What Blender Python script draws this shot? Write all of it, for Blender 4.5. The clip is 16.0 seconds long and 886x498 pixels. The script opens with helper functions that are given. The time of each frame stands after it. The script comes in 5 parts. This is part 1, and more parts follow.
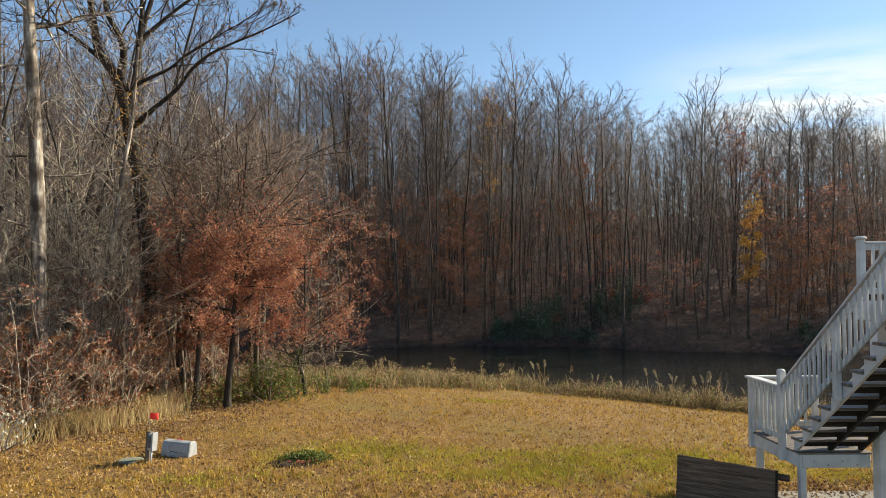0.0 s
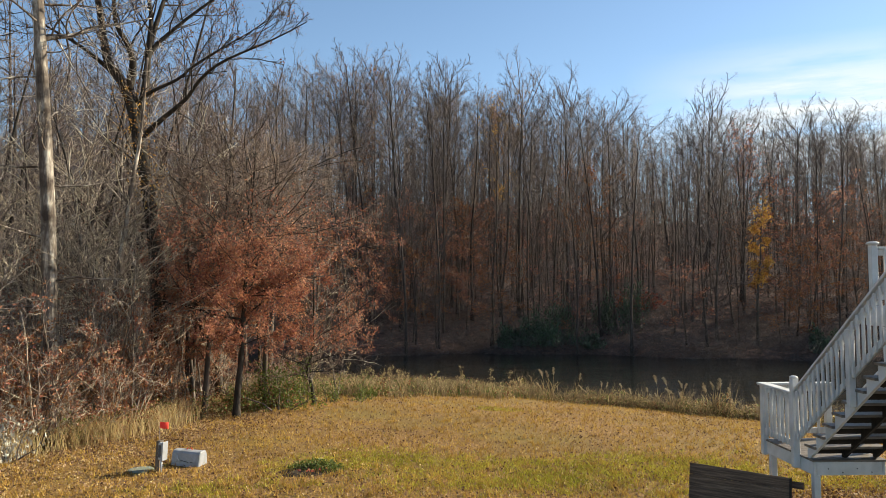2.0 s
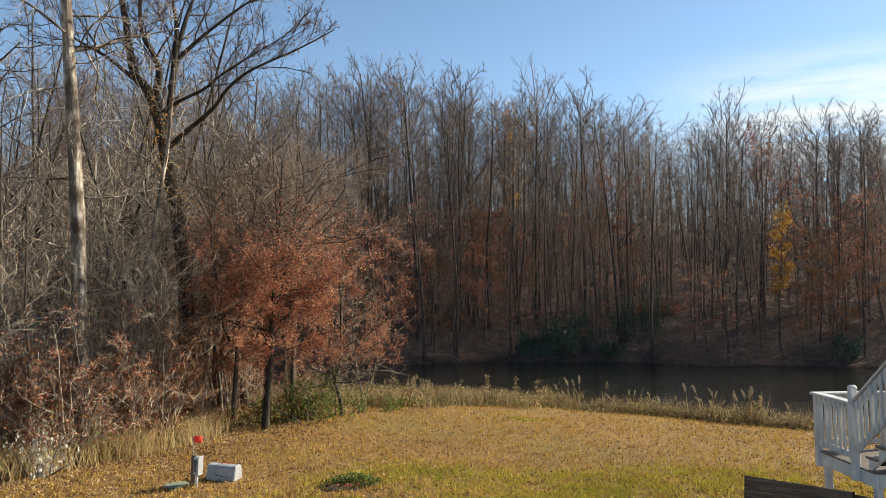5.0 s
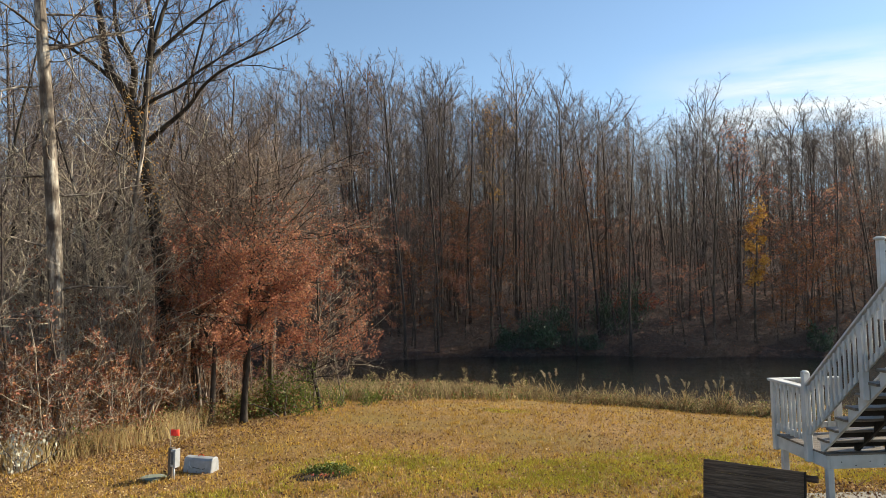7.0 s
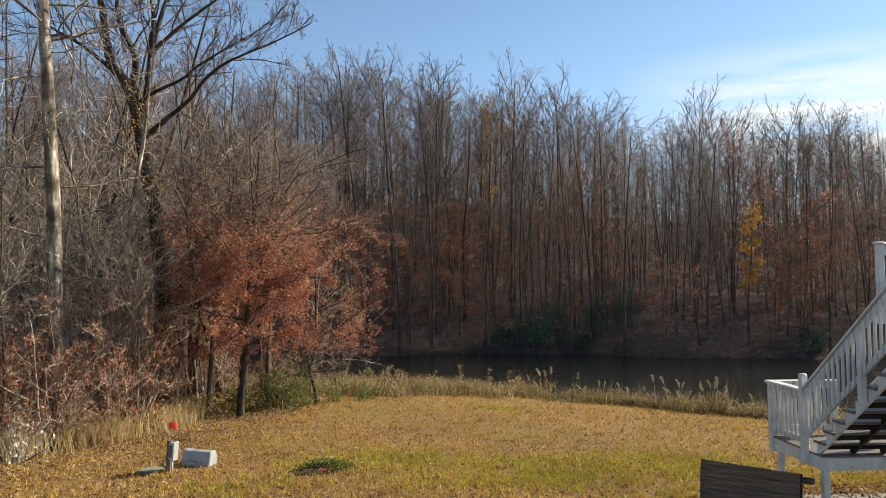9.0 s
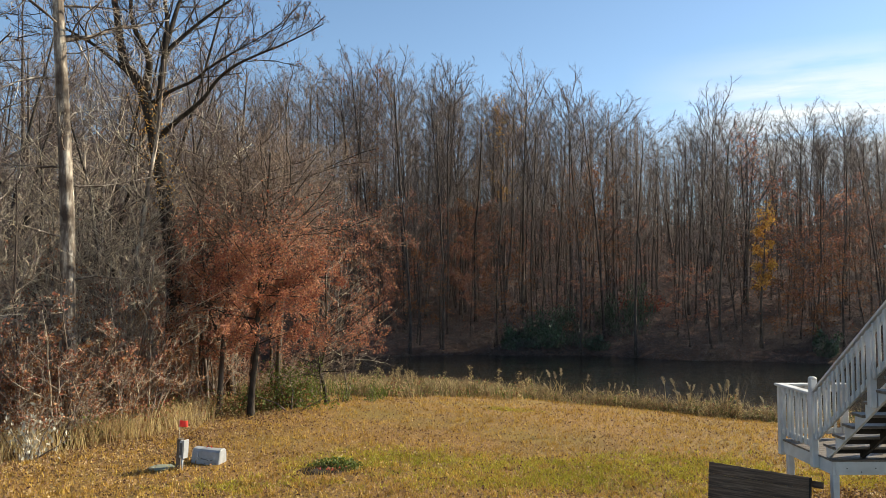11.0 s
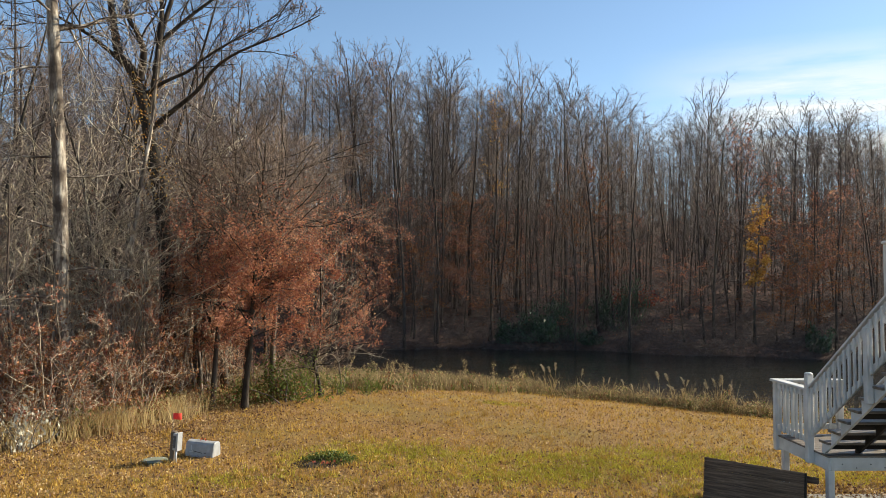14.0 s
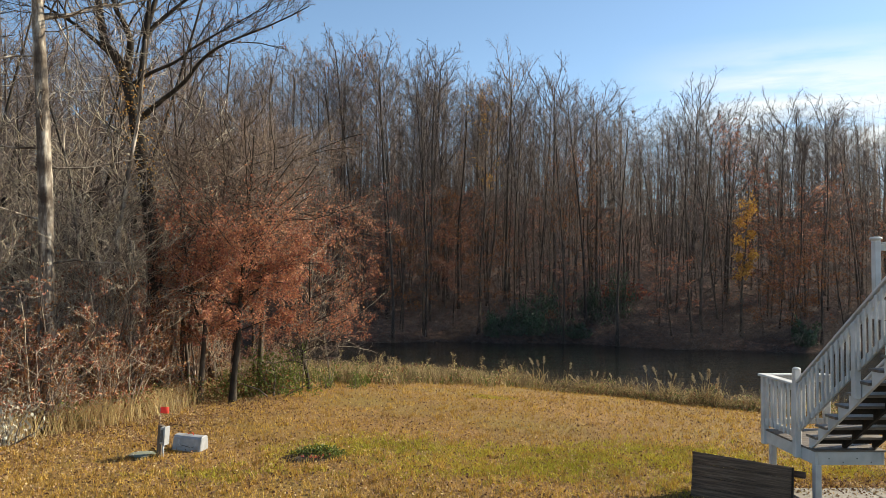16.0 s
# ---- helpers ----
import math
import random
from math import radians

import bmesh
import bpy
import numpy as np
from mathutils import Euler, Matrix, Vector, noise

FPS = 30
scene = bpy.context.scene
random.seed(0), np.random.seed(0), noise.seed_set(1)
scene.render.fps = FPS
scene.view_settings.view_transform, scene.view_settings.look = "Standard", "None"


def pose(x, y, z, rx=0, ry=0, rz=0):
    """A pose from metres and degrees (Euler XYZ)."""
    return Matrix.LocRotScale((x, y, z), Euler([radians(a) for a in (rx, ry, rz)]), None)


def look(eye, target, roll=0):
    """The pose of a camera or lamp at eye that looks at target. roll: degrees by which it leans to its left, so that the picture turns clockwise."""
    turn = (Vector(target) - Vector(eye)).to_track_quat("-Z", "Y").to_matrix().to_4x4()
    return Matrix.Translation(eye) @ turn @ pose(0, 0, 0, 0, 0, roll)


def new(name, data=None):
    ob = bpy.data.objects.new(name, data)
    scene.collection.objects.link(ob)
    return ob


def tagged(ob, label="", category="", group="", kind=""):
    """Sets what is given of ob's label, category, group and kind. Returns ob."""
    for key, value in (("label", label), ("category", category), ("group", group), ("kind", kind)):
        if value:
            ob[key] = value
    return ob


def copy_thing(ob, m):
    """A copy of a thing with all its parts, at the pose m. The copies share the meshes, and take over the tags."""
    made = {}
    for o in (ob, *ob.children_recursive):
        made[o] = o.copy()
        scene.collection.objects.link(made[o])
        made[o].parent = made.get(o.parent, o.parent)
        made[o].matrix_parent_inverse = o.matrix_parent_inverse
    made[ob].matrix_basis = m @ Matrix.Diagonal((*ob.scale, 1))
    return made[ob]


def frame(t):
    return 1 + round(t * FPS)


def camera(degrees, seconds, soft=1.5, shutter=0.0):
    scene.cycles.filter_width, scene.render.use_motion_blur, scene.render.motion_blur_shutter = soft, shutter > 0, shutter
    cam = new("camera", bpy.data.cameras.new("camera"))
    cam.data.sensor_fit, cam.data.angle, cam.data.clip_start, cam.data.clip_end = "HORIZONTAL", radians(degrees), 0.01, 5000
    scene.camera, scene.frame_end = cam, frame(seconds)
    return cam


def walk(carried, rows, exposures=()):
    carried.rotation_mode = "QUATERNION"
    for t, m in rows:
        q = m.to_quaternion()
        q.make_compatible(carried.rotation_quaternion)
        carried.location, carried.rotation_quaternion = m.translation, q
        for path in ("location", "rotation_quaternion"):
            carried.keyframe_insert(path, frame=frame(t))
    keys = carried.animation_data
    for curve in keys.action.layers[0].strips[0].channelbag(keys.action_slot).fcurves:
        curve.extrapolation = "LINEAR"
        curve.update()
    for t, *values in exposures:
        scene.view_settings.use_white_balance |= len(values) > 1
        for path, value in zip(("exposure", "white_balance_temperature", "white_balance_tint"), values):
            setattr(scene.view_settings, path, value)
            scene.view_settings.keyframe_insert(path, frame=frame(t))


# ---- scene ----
cam = camera(62.0, 16.0, soft=0.6)
PATH = [
    (0, (0.274, 0.101, 3.233), (0.327, 2.098, 3.317), -0.0),
    (0.5, (0.249, 0.086, 3.245), (0.308, 2.084, 3.335), -0.2),
    (1, (0.254, 0.088, 3.232), (0.305, 2.085, 3.326), -0.4),
    (1.5, (0.239, 0.098, 3.228), (0.284, 2.095, 3.329), -0.4),
    (2, (0.232, 0.11, 3.234), (0.267, 2.107, 3.339), -0.3),
    (2.5, (0.194, 0.095, 3.234), (0.213, 2.092, 3.345), -0.3),
    (3, (0.197, -0.106, 3.188), (0.103, 1.888, 3.307), -0.5),
    (3.5, (0.186, -0.046, 3.212), (0.029, 1.944, 3.339), -0.1),
    (4, (0.047, 0.187, 3.229), (-0.098, 2.175, 3.393), -0.7),
    (4.5, (-0.157, 0.339, 3.259), (-0.209, 2.332, 3.409), -0.4),
    (4.7, (-0.26, 0.358, 3.27), (-0.281, 2.353, 3.404), -0.5),
    (6.8, (-0.061, 0.084, 3.215), (-0.004, 2.08, 3.328), -1.3),
    (7, (-0.037, 0.051, 3.205), (0.015, 2.047, 3.321), -1.3),
    (7.5, (-0.1, 0.045, 3.222), (-0.033, 2.04, 3.339), -1.3),
    (8, (-0.159, 0.033, 3.229), (-0.095, 2.029, 3.342), -1.2),
    (8.5, (-0.241, 0.029, 3.233), (-0.158, 2.025, 3.341), -0.7),
    (9, (-0.167, 0.01, 3.227), (-0.099, 2.006, 3.333), -0.4),
    (9.5, (-0.05, -0.018, 3.207), (0.0, 1.978, 3.322), -0.0),
    (9.7, (-0.028, -0.067, 3.234), (0.006, 1.93, 3.346), -0.2),
    (11.8, (-0.167, 0.028, 3.219), (-0.129, 2.025, 3.324), 0.0),
    (12, (-0.105, 0.039, 3.219), (-0.07, 2.036, 3.322), -0.1),
    (12.5, (-0.051, 0.045, 3.224), (-0.013, 2.042, 3.331), -0.0),
    (13, (-0.095, 0.032, 3.221), (-0.054, 2.03, 3.322), 0.1),
    (13.5, (-0.141, -0.002, 3.198), (-0.111, 1.996, 3.292), 0.2),
    (14, (-0.159, 0.038, 3.218), (-0.107, 2.035, 3.31), 0.3),
    (14.5, (-0.105, 0.062, 3.237), (-0.049, 2.06, 3.326), 0.4),
    (15, (-0.068, 0.06, 3.209), (-0.02, 2.058, 3.297), 0.4),
    (15.5, (-0.119, 0.104, 3.22), (-0.05, 2.101, 3.294), 0.5),
    (16, (-0.179, 0.085, 3.237), (-0.096, 2.082, 3.31), 0.5),
]
walk(cam, [(t, look(eye, target, roll)) for t, eye, target, roll in PATH], exposures=[(0, 1.23, 6480, 4)])

# ---- world, sun, exposure ----
SUN_AZ, SUN_EL = 70.0, 28.0          # degrees right of +y, above the horizon
world = bpy.data.worlds.new("sky_world")
scene.world = world
world.use_nodes = True
_n = world.node_tree.nodes
_sky = _n.new("ShaderNodeTexSky")
_sky.sky_type, _sky.sun_disc = "NISHITA", False
_sky.sun_elevation, _sky.sun_rotation = radians(SUN_EL), radians(SUN_AZ)
_sky.air_density, _sky.dust_density, _sky.ozone_density = 0.85, 0.15, 1.2
world.node_tree.links.new(_sky.outputs["Color"], _n["Background"].inputs["Color"])
_n["Background"].inputs["Strength"].default_value = 0.081
sun_data = bpy.data.lights.new("sun", "SUN")
sun_data.energy, sun_data.angle, sun_data.color = 5.0, radians(0.53), (1.0, 0.87, 0.68)
sun = new("sun", sun_data)
_a, _e = radians(SUN_AZ), radians(SUN_EL)
sun.matrix_world = look((math.sin(_a) * math.cos(_e) * 60, math.cos(_a) * math.cos(_e) * 60, math.sin(_e) * 60), (0, 0, 0))


# ---- materials ----
def mat(name, cols, scale=6.0, rough=0.85, bump=0.3, bscale=None, metal=0.0, detail=6.0, stretch=(1, 1, 1),
        island=0.0, per_object=0.0, translucent=0.0, stain=None, stain_scale=0.6, spec=0.3, coords="Object"):
    """Two to four colours by fine noise, a larger stain over them, bump, and variation by piece."""
    m = bpy.data.materials.new(name)
    m.use_nodes = True
    nt = m.node_tree
    N, L = nt.nodes, nt.links
    b = N["Principled BSDF"]
    tc = N.new("ShaderNodeTexCoord")
    mp = N.new("ShaderNodeMapping")
    mp.inputs["Scale"].default_value = stretch
    L.new(tc.outputs[coords], mp.inputs["Vector"])
    nz = N.new("ShaderNodeTexNoise")
    nz.inputs["Scale"].default_value, nz.inputs["Detail"].default_value = scale, detail
    nz.inputs["Roughness"].default_value = 0.65
    L.new(mp.outputs["Vector"], nz.inputs["Vector"])
    ramp = N.new("ShaderNodeValToRGB")
    el = ramp.color_ramp.elements
    k = len(cols)
    el[0].position, el[1].position = 0.3, 0.7
    el[0].color, el[1].color = (*cols[0], 1), (*cols[-1], 1)
    for i in range(1, k - 1):
        e = el.new(0.3 + 0.4 * i / (k - 1))
        e.color = (*cols[i], 1)
    L.new(nz.outputs["Fac"], ramp.inputs["Fac"])
    out = ramp.outputs["Color"]
    if stain:
        n2 = N.new("ShaderNodeTexNoise")
        n2.inputs["Scale"].default_value, n2.inputs["Detail"].default_value = stain_scale, 5
        L.new(tc.outputs[coords], n2.inputs["Vector"])
        r2 = N.new("ShaderNodeMapRange")
        r2.inputs["From Min"].default_value, r2.inputs["From Max"].default_value = 0.45, 0.68
        L.new(n2.outputs["Fac"], r2.inputs["Value"])
        mx = N.new("ShaderNodeMix")
        mx.data_type = "RGBA"
        L.new(r2.outputs["Result"], mx.inputs["Factor"])
        L.new(out, mx.inputs["A"])
        mx.inputs["B"].default_value = (*stain, 1)
        out = mx.outputs["Result"]
    if island or per_object:
        hs = N.new("ShaderNodeHueSaturation")
        src = N.new("ShaderNodeNewGeometry").outputs["Random Per Island"] if island else N.new("ShaderNodeObjectInfo").outputs["Random"]
        amt = island or per_object
        r3 = N.new("ShaderNodeMapRange")
        r3.inputs["To Min"].default_value, r3.inputs["To Max"].default_value = 1 - amt, 1 + amt
        L.new(src, r3.inputs["Value"])
        L.new(r3.outputs["Result"], hs.inputs["Value"])
        r4 = N.new("ShaderNodeMapRange")
        r4.inputs["To Min"].default_value, r4.inputs["To Max"].default_value = 0.5 - 0.05 * amt, 0.5 + 0.05 * amt
        L.new(src, r4.inputs["Value"])
        L.new(r4.outputs["Result"], hs.inputs["Hue"])
        L.new(out, hs.inputs["Color"])
        out = hs.outputs["Color"]
    L.new(out, b.inputs["Base Color"])
    b.inputs["Roughness"].default_value, b.inputs["Metallic"].default_value = rough, metal
    b.inputs["Specular IOR Level"].default_value = spec
    if bump:
        bn = N.new("ShaderNodeTexNoise")
        bn.inputs["Scale"].default_value, bn.inputs["Detail"].default_value = bscale or scale * 3, 5
        L.new(mp.outputs["Vector"], bn.inputs["Vector"])
        bp = N.new("ShaderNodeBump")
        bp.inputs["Strength"].default_value, bp.inputs["Distance"].default_value = bump, 0.02
        L.new(bn.outputs["Fac"], bp.inputs["Height"])
        L.new(bp.outputs["Normal"], b.inputs["Normal"])
    if translucent:
        tr = N.new("ShaderNodeBsdfTranslucent")
        L.new(out, tr.inputs["Color"])
        ms = N.new("ShaderNodeMixShader")
        ms.inputs["Fac"].default_value = translucent
        L.new(b.outputs["BSDF"], ms.inputs[1])
        L.new(tr.outputs["BSDF"], ms.inputs[2])
        L.new(ms.outputs["Shader"], N["Material Output"].inputs["Surface"])
    return m


BARK = mat("bark", [(0.025, 0.019, 0.015), (0.07, 0.053, 0.042), (0.15, 0.118, 0.096)], 5, 0.95, 0.6, 14, stretch=(1, 1, 0.25), per_object=0.25)
BARK_DARK = mat("bark_dark", [(0.015, 0.011, 0.009), (0.034, 0.026, 0.02), (0.075, 0.06, 0.046)], 9, 0.95, 1.0, 18, stretch=(1, 1, 0.25), stain=(0.038, 0.032, 0.024), stain_scale=1.2)
BARK_PALE = mat("bark_pale", [(0.035, 0.026, 0.02), (0.16, 0.13, 0.105), (0.64, 0.58, 0.49)], 6, 0.9, 1.0, 16, stretch=(1, 1, 0.22), stain=(0.055, 0.04, 0.031), stain_scale=3.2)
TWIG = mat("twig", [(0.066, 0.05, 0.044), (0.155, 0.122, 0.107)], 2, 0.9, 0.0, island=0.3)
TWIG_DARK = mat("twig_dark", [(0.043, 0.034, 0.029), (0.111, 0.089, 0.076)], 2, 0.9, 0.0, island=0.3)
TWIG_BROWN = mat("twig_brown", [(0.07, 0.047, 0.037), (0.25, 0.18, 0.14)], 2, 0.9, 0.0, island=0.5)
TWIG_PALE = mat("twig_pale", [(0.1, 0.075, 0.056), (0.5, 0.415, 0.325)], 2, 0.9, 0.0, island=0.6)
LEAF_COPPER = mat("leaf_copper", [(0.23, 0.078, 0.045), (0.37, 0.145, 0.085), (0.54, 0.29, 0.19)], 1.3, 0.7, 0.0, island=0.4, translucent=0.35)
LEAF_BROWN = mat("leaf_brown", [(0.17, 0.065, 0.028), (0.29, 0.125, 0.05)], 1.3, 0.8, 0.0, island=0.4, translucent=0.3)
LEAF_YELLOW = mat("leaf_yellow", [(0.4, 0.19, 0.035), (0.58, 0.32, 0.07)], 1.3, 0.7, 0.0, island=0.35, translucent=0.4)
LEAF_RED = mat("leaf_red", [(0.28, 0.06, 0.04), (0.34, 0.1, 0.06)], 1.3, 0.7, 0.0, island=0.35, translucent=0.4)
LEAF_GREEN = mat("leaf_green", [(0.06, 0.085, 0.016), (0.16, 0.18, 0.035)], 1.5, 0.6, 0.0, island=0.4, translucent=0.3)
LEAF_DARK = mat("leaf_evergreen", [(0.035, 0.06, 0.028), (0.1, 0.14, 0.07)], 1.5, 0.35, 0.0, island=0.5, translucent=0.15, spec=0.5)
LEAF_WHITE = mat("leaf_silver", [(0.32, 0.304, 0.24), (0.48, 0.456, 0.384)], 1.5, 0.6, 0.0, island=0.3, translucent=0.2)
GRASS_DRY = mat("grass_dry", [(0.265, 0.152, 0.034), (0.505, 0.315, 0.071)], 0.5, 0.8, 0.0, island=0.35, translucent=0.3)
GRASS_GREEN = mat("grass_green", [(0.26, 0.235, 0.025), (0.44, 0.36, 0.05)], 0.6, 0.8, 0.0, island=0.35, translucent=0.3)
GRASS_TALL = mat("grass_tall", [(0.33, 0.235, 0.11), (0.56, 0.43, 0.235)], 0.7, 0.85, 0.0, island=0.35, translucent=0.5)
WEED = mat("weed_stem", [(0.12, 0.085, 0.045), (0.26, 0.19, 0.105)], 0.8, 0.9, 0.0, island=0.4, translucent=0.2)
PLUME = mat("reed_plume", [(0.36, 0.27, 0.16), (0.56, 0.45, 0.3)], 9, 0.95, 0.3, island=0.2, translucent=0.35)
LAWN = mat("lawn", [(0.045, 0.024, 0.01), (0.185, 0.1, 0.03), (0.35, 0.205, 0.06)], 14, 0.95, 0.7, 40, stain=(0.167, 0.112, 0.026), stain_scale=0.35)
HILL = mat("hill_litter", [(0.03, 0.017, 0.012), (0.1, 0.054, 0.039), (0.25, 0.145, 0.108)], 2.2, 0.95, 0.8, 12, stain=(0.05, 0.028, 0.019), stain_scale=0.15)
PAINT = mat("white_paint", [(0.47, 0.47, 0.47), (0.6, 0.6, 0.605)], 3, 0.55, 0.12, 30, stretch=(1, 1, 0.5), stain=(0.374, 0.374, 0.365), stain_scale=2.2)
TREAD = mat("tread_boards", [(0.06, 0.046, 0.037), (0.19, 0.16, 0.135)], 9, 0.5, 0.25, 30, stretch=(0.15, 1, 1), spec=0.5)
# bare dark timber; the shade of the undersides is put into its colour
UNDER = mat("shaded_timber", [(0.015, 0.012, 0.01), (0.035, 0.027, 0.021)], 6, 0.9, 0.4, 24, stretch=(0.3, 1, 1))
TILEWOOD = mat("weathered_plank", [(0.028, 0.018, 0.013), (0.1, 0.064, 0.045), (0.21, 0.14, 0.1)], 7, 0.85, 0.7, 20, stretch=(0.25, 1, 5), per_object=0.2)
CONCRETE = mat("concrete", [(0.176, 0.16, 0.144), (0.272, 0.256, 0.232)], 12, 0.9, 0.3, 50, stain=(0.216, 0.192, 0.16), stain_scale=1.3)
PLASTIC = mat("mailbox_shell", [(0.24, 0.248, 0.268), (0.352, 0.36, 0.376)], 5, 0.4, 0.1, 20, stain=(0.24, 0.24, 0.24), stain_scale=7)
METAL = mat("grey_metal", [(0.336, 0.344, 0.352), (0.448, 0.456, 0.464)], 8, 0.45, 0.1, 20, metal=0.3)
POSTWOOD = mat("post_wood", [(0.07, 0.055, 0.04), (0.16, 0.125, 0.095)], 8, 0.9, 0.5, 24, stretch=(1, 1, 0.2))
LID = mat("green_lid", [(0.136, 0.152, 0.112), (0.208, 0.224, 0.176)], 7, 0.7, 0.2, 30)
FLAG = mat("red_flag", [(0.75, 0.06, 0.04), (0.85, 0.1, 0.06)], 4, 0.6, 0.0, translucent=0.3)
LITTER = mat("fallen_leaf", [(0.1, 0.048, 0.025), (0.38, 0.25, 0.14)], 0.9, 0.8, 0.0, island=0.7, translucent=0.15)
# earth darkened to carry the shadow of the mound's creeper
SHADOW_SOIL = mat("shadow_toned_soil", [(0.025, 0.018, 0.012), (0.07, 0.05, 0.03)], 12, 0.95, 0.8, 40)
DARKMARK = mat("dark_marking", [(0.06, 0.06, 0.065), (0.11, 0.11, 0.11)], 8, 0.6, 0.0)

WATER = bpy.data.materials.new("lake_water")
WATER.use_nodes = True
_wn, _wl = WATER.node_tree.nodes, WATER.node_tree.links
_wb = _wn["Principled BSDF"]
_wb.inputs["Base Color"].default_value = (0.012, 0.014, 0.012, 1)
_wb.inputs["Roughness"].default_value = 0.06
_wc = _wn.new("ShaderNodeTexCoord")
_wm = _wn.new("ShaderNodeMapping")
_wm.inputs["Scale"].default_value = (0.6, 2.2, 1)
_wz = _wn.new("ShaderNodeTexNoise")
_wz.inputs["Scale"].default_value, _wz.inputs["Detail"].default_value = 1.6, 6
_wp = _wn.new("ShaderNodeBump")
_wp.inputs["Strength"].default_value, _wp.inputs["Distance"].default_value = 0.6, 0.08
_wl.new(_wc.outputs["Object"], _wm.inputs["Vector"])
_wl.new(_wm.outputs["Vector"], _wz.inputs["Vector"])
_wl.new(_wz.outputs["Fac"], _wp.inputs["Height"])
_wl.new(_wp.outputs["Normal"], _wb.inputs["Normal"])

CLOUD = bpy.data.materials.new("thin_cloud")
CLOUD.use_nodes = True
_cn, _cl = CLOUD.node_tree.nodes, CLOUD.node_tree.links
_cn.remove(_cn["Principled BSDF"])
_cc = _cn.new("ShaderNodeTexCoord")
_cm = _cn.new("ShaderNodeMapping")
_cm.inputs["Scale"].default_value = (1.0, 1.0, 6.5)
_cm.inputs["Rotation"].default_value = (0, radians(-9), 0)
_cz = _cn.new("ShaderNodeTexNoise")
_cz.inputs["Scale"].default_value, _cz.inputs["Detail"].default_value = 0.0022, 7
_cz.inputs["Roughness"].default_value = 0.55
_cr = _cn.new("ShaderNodeMapRange")
_cr.inputs["From Min"].default_value, _cr.inputs["From Max"].default_value = 0.33, 0.56
_cg = _cn.new("ShaderNodeSeparateXYZ")
_ca = _cn.new("ShaderNodeMapRange")      # cloud bank thins out towards one end
_ca.inputs["From Min"].default_value, _ca.inputs["From Max"].default_value = -500, -50
_cv = _cn.new("ShaderNodeMapRange")      # and towards its upper edge
_cv.inputs["From Min"].default_value, _cv.inputs["From Max"].default_value = 380, 190
_cx = _cn.new("ShaderNodeMath")
_cx.operation = "MULTIPLY"
_cy = _cn.new("ShaderNodeMath")
_cy.operation = "MULTIPLY"
_ce = _cn.new("ShaderNodeEmission")
_ce.inputs["Color"].default_value = (0.95, 0.97, 1.0, 1)
_ce.inputs["Strength"].default_value = 0.455
_ct = _cn.new("ShaderNodeBsdfTransparent")
_cs = _cn.new("ShaderNodeMixShader")
_cl.new(_cc.outputs["Object"], _cm.inputs["Vector"])
_cl.new(_cc.outputs["Object"], _cg.inputs["Vector"])
_cl.new(_cm.outputs["Vector"], _cz.inputs["Vector"])
_cl.new(_cz.outputs["Fac"], _cr.inputs["Value"])
_cl.new(_cg.outputs["X"], _ca.inputs["Value"])
_cl.new(_cg.outputs["Z"], _cv.inputs["Value"])
_cl.new(_cr.outputs["Result"], _cx.inputs[0])
_cl.new(_ca.outputs["Result"], _cx.inputs[1])
_cl.new(_cx.outputs["Value"], _cy.inputs[0])
_cl.new(_cv.outputs["Result"], _cy.inputs[1])
_cl.new(_cy.outputs["Value"], _cs.inputs["Fac"])
_cl.new(_ct.outputs["BSDF"], _cs.inputs[1])
_cl.new(_ce.outputs["Emission"], _cs.inputs[2])
_cl.new(_cs.outputs["Shader"], _cn["Material Output"].inputs["Surface"])


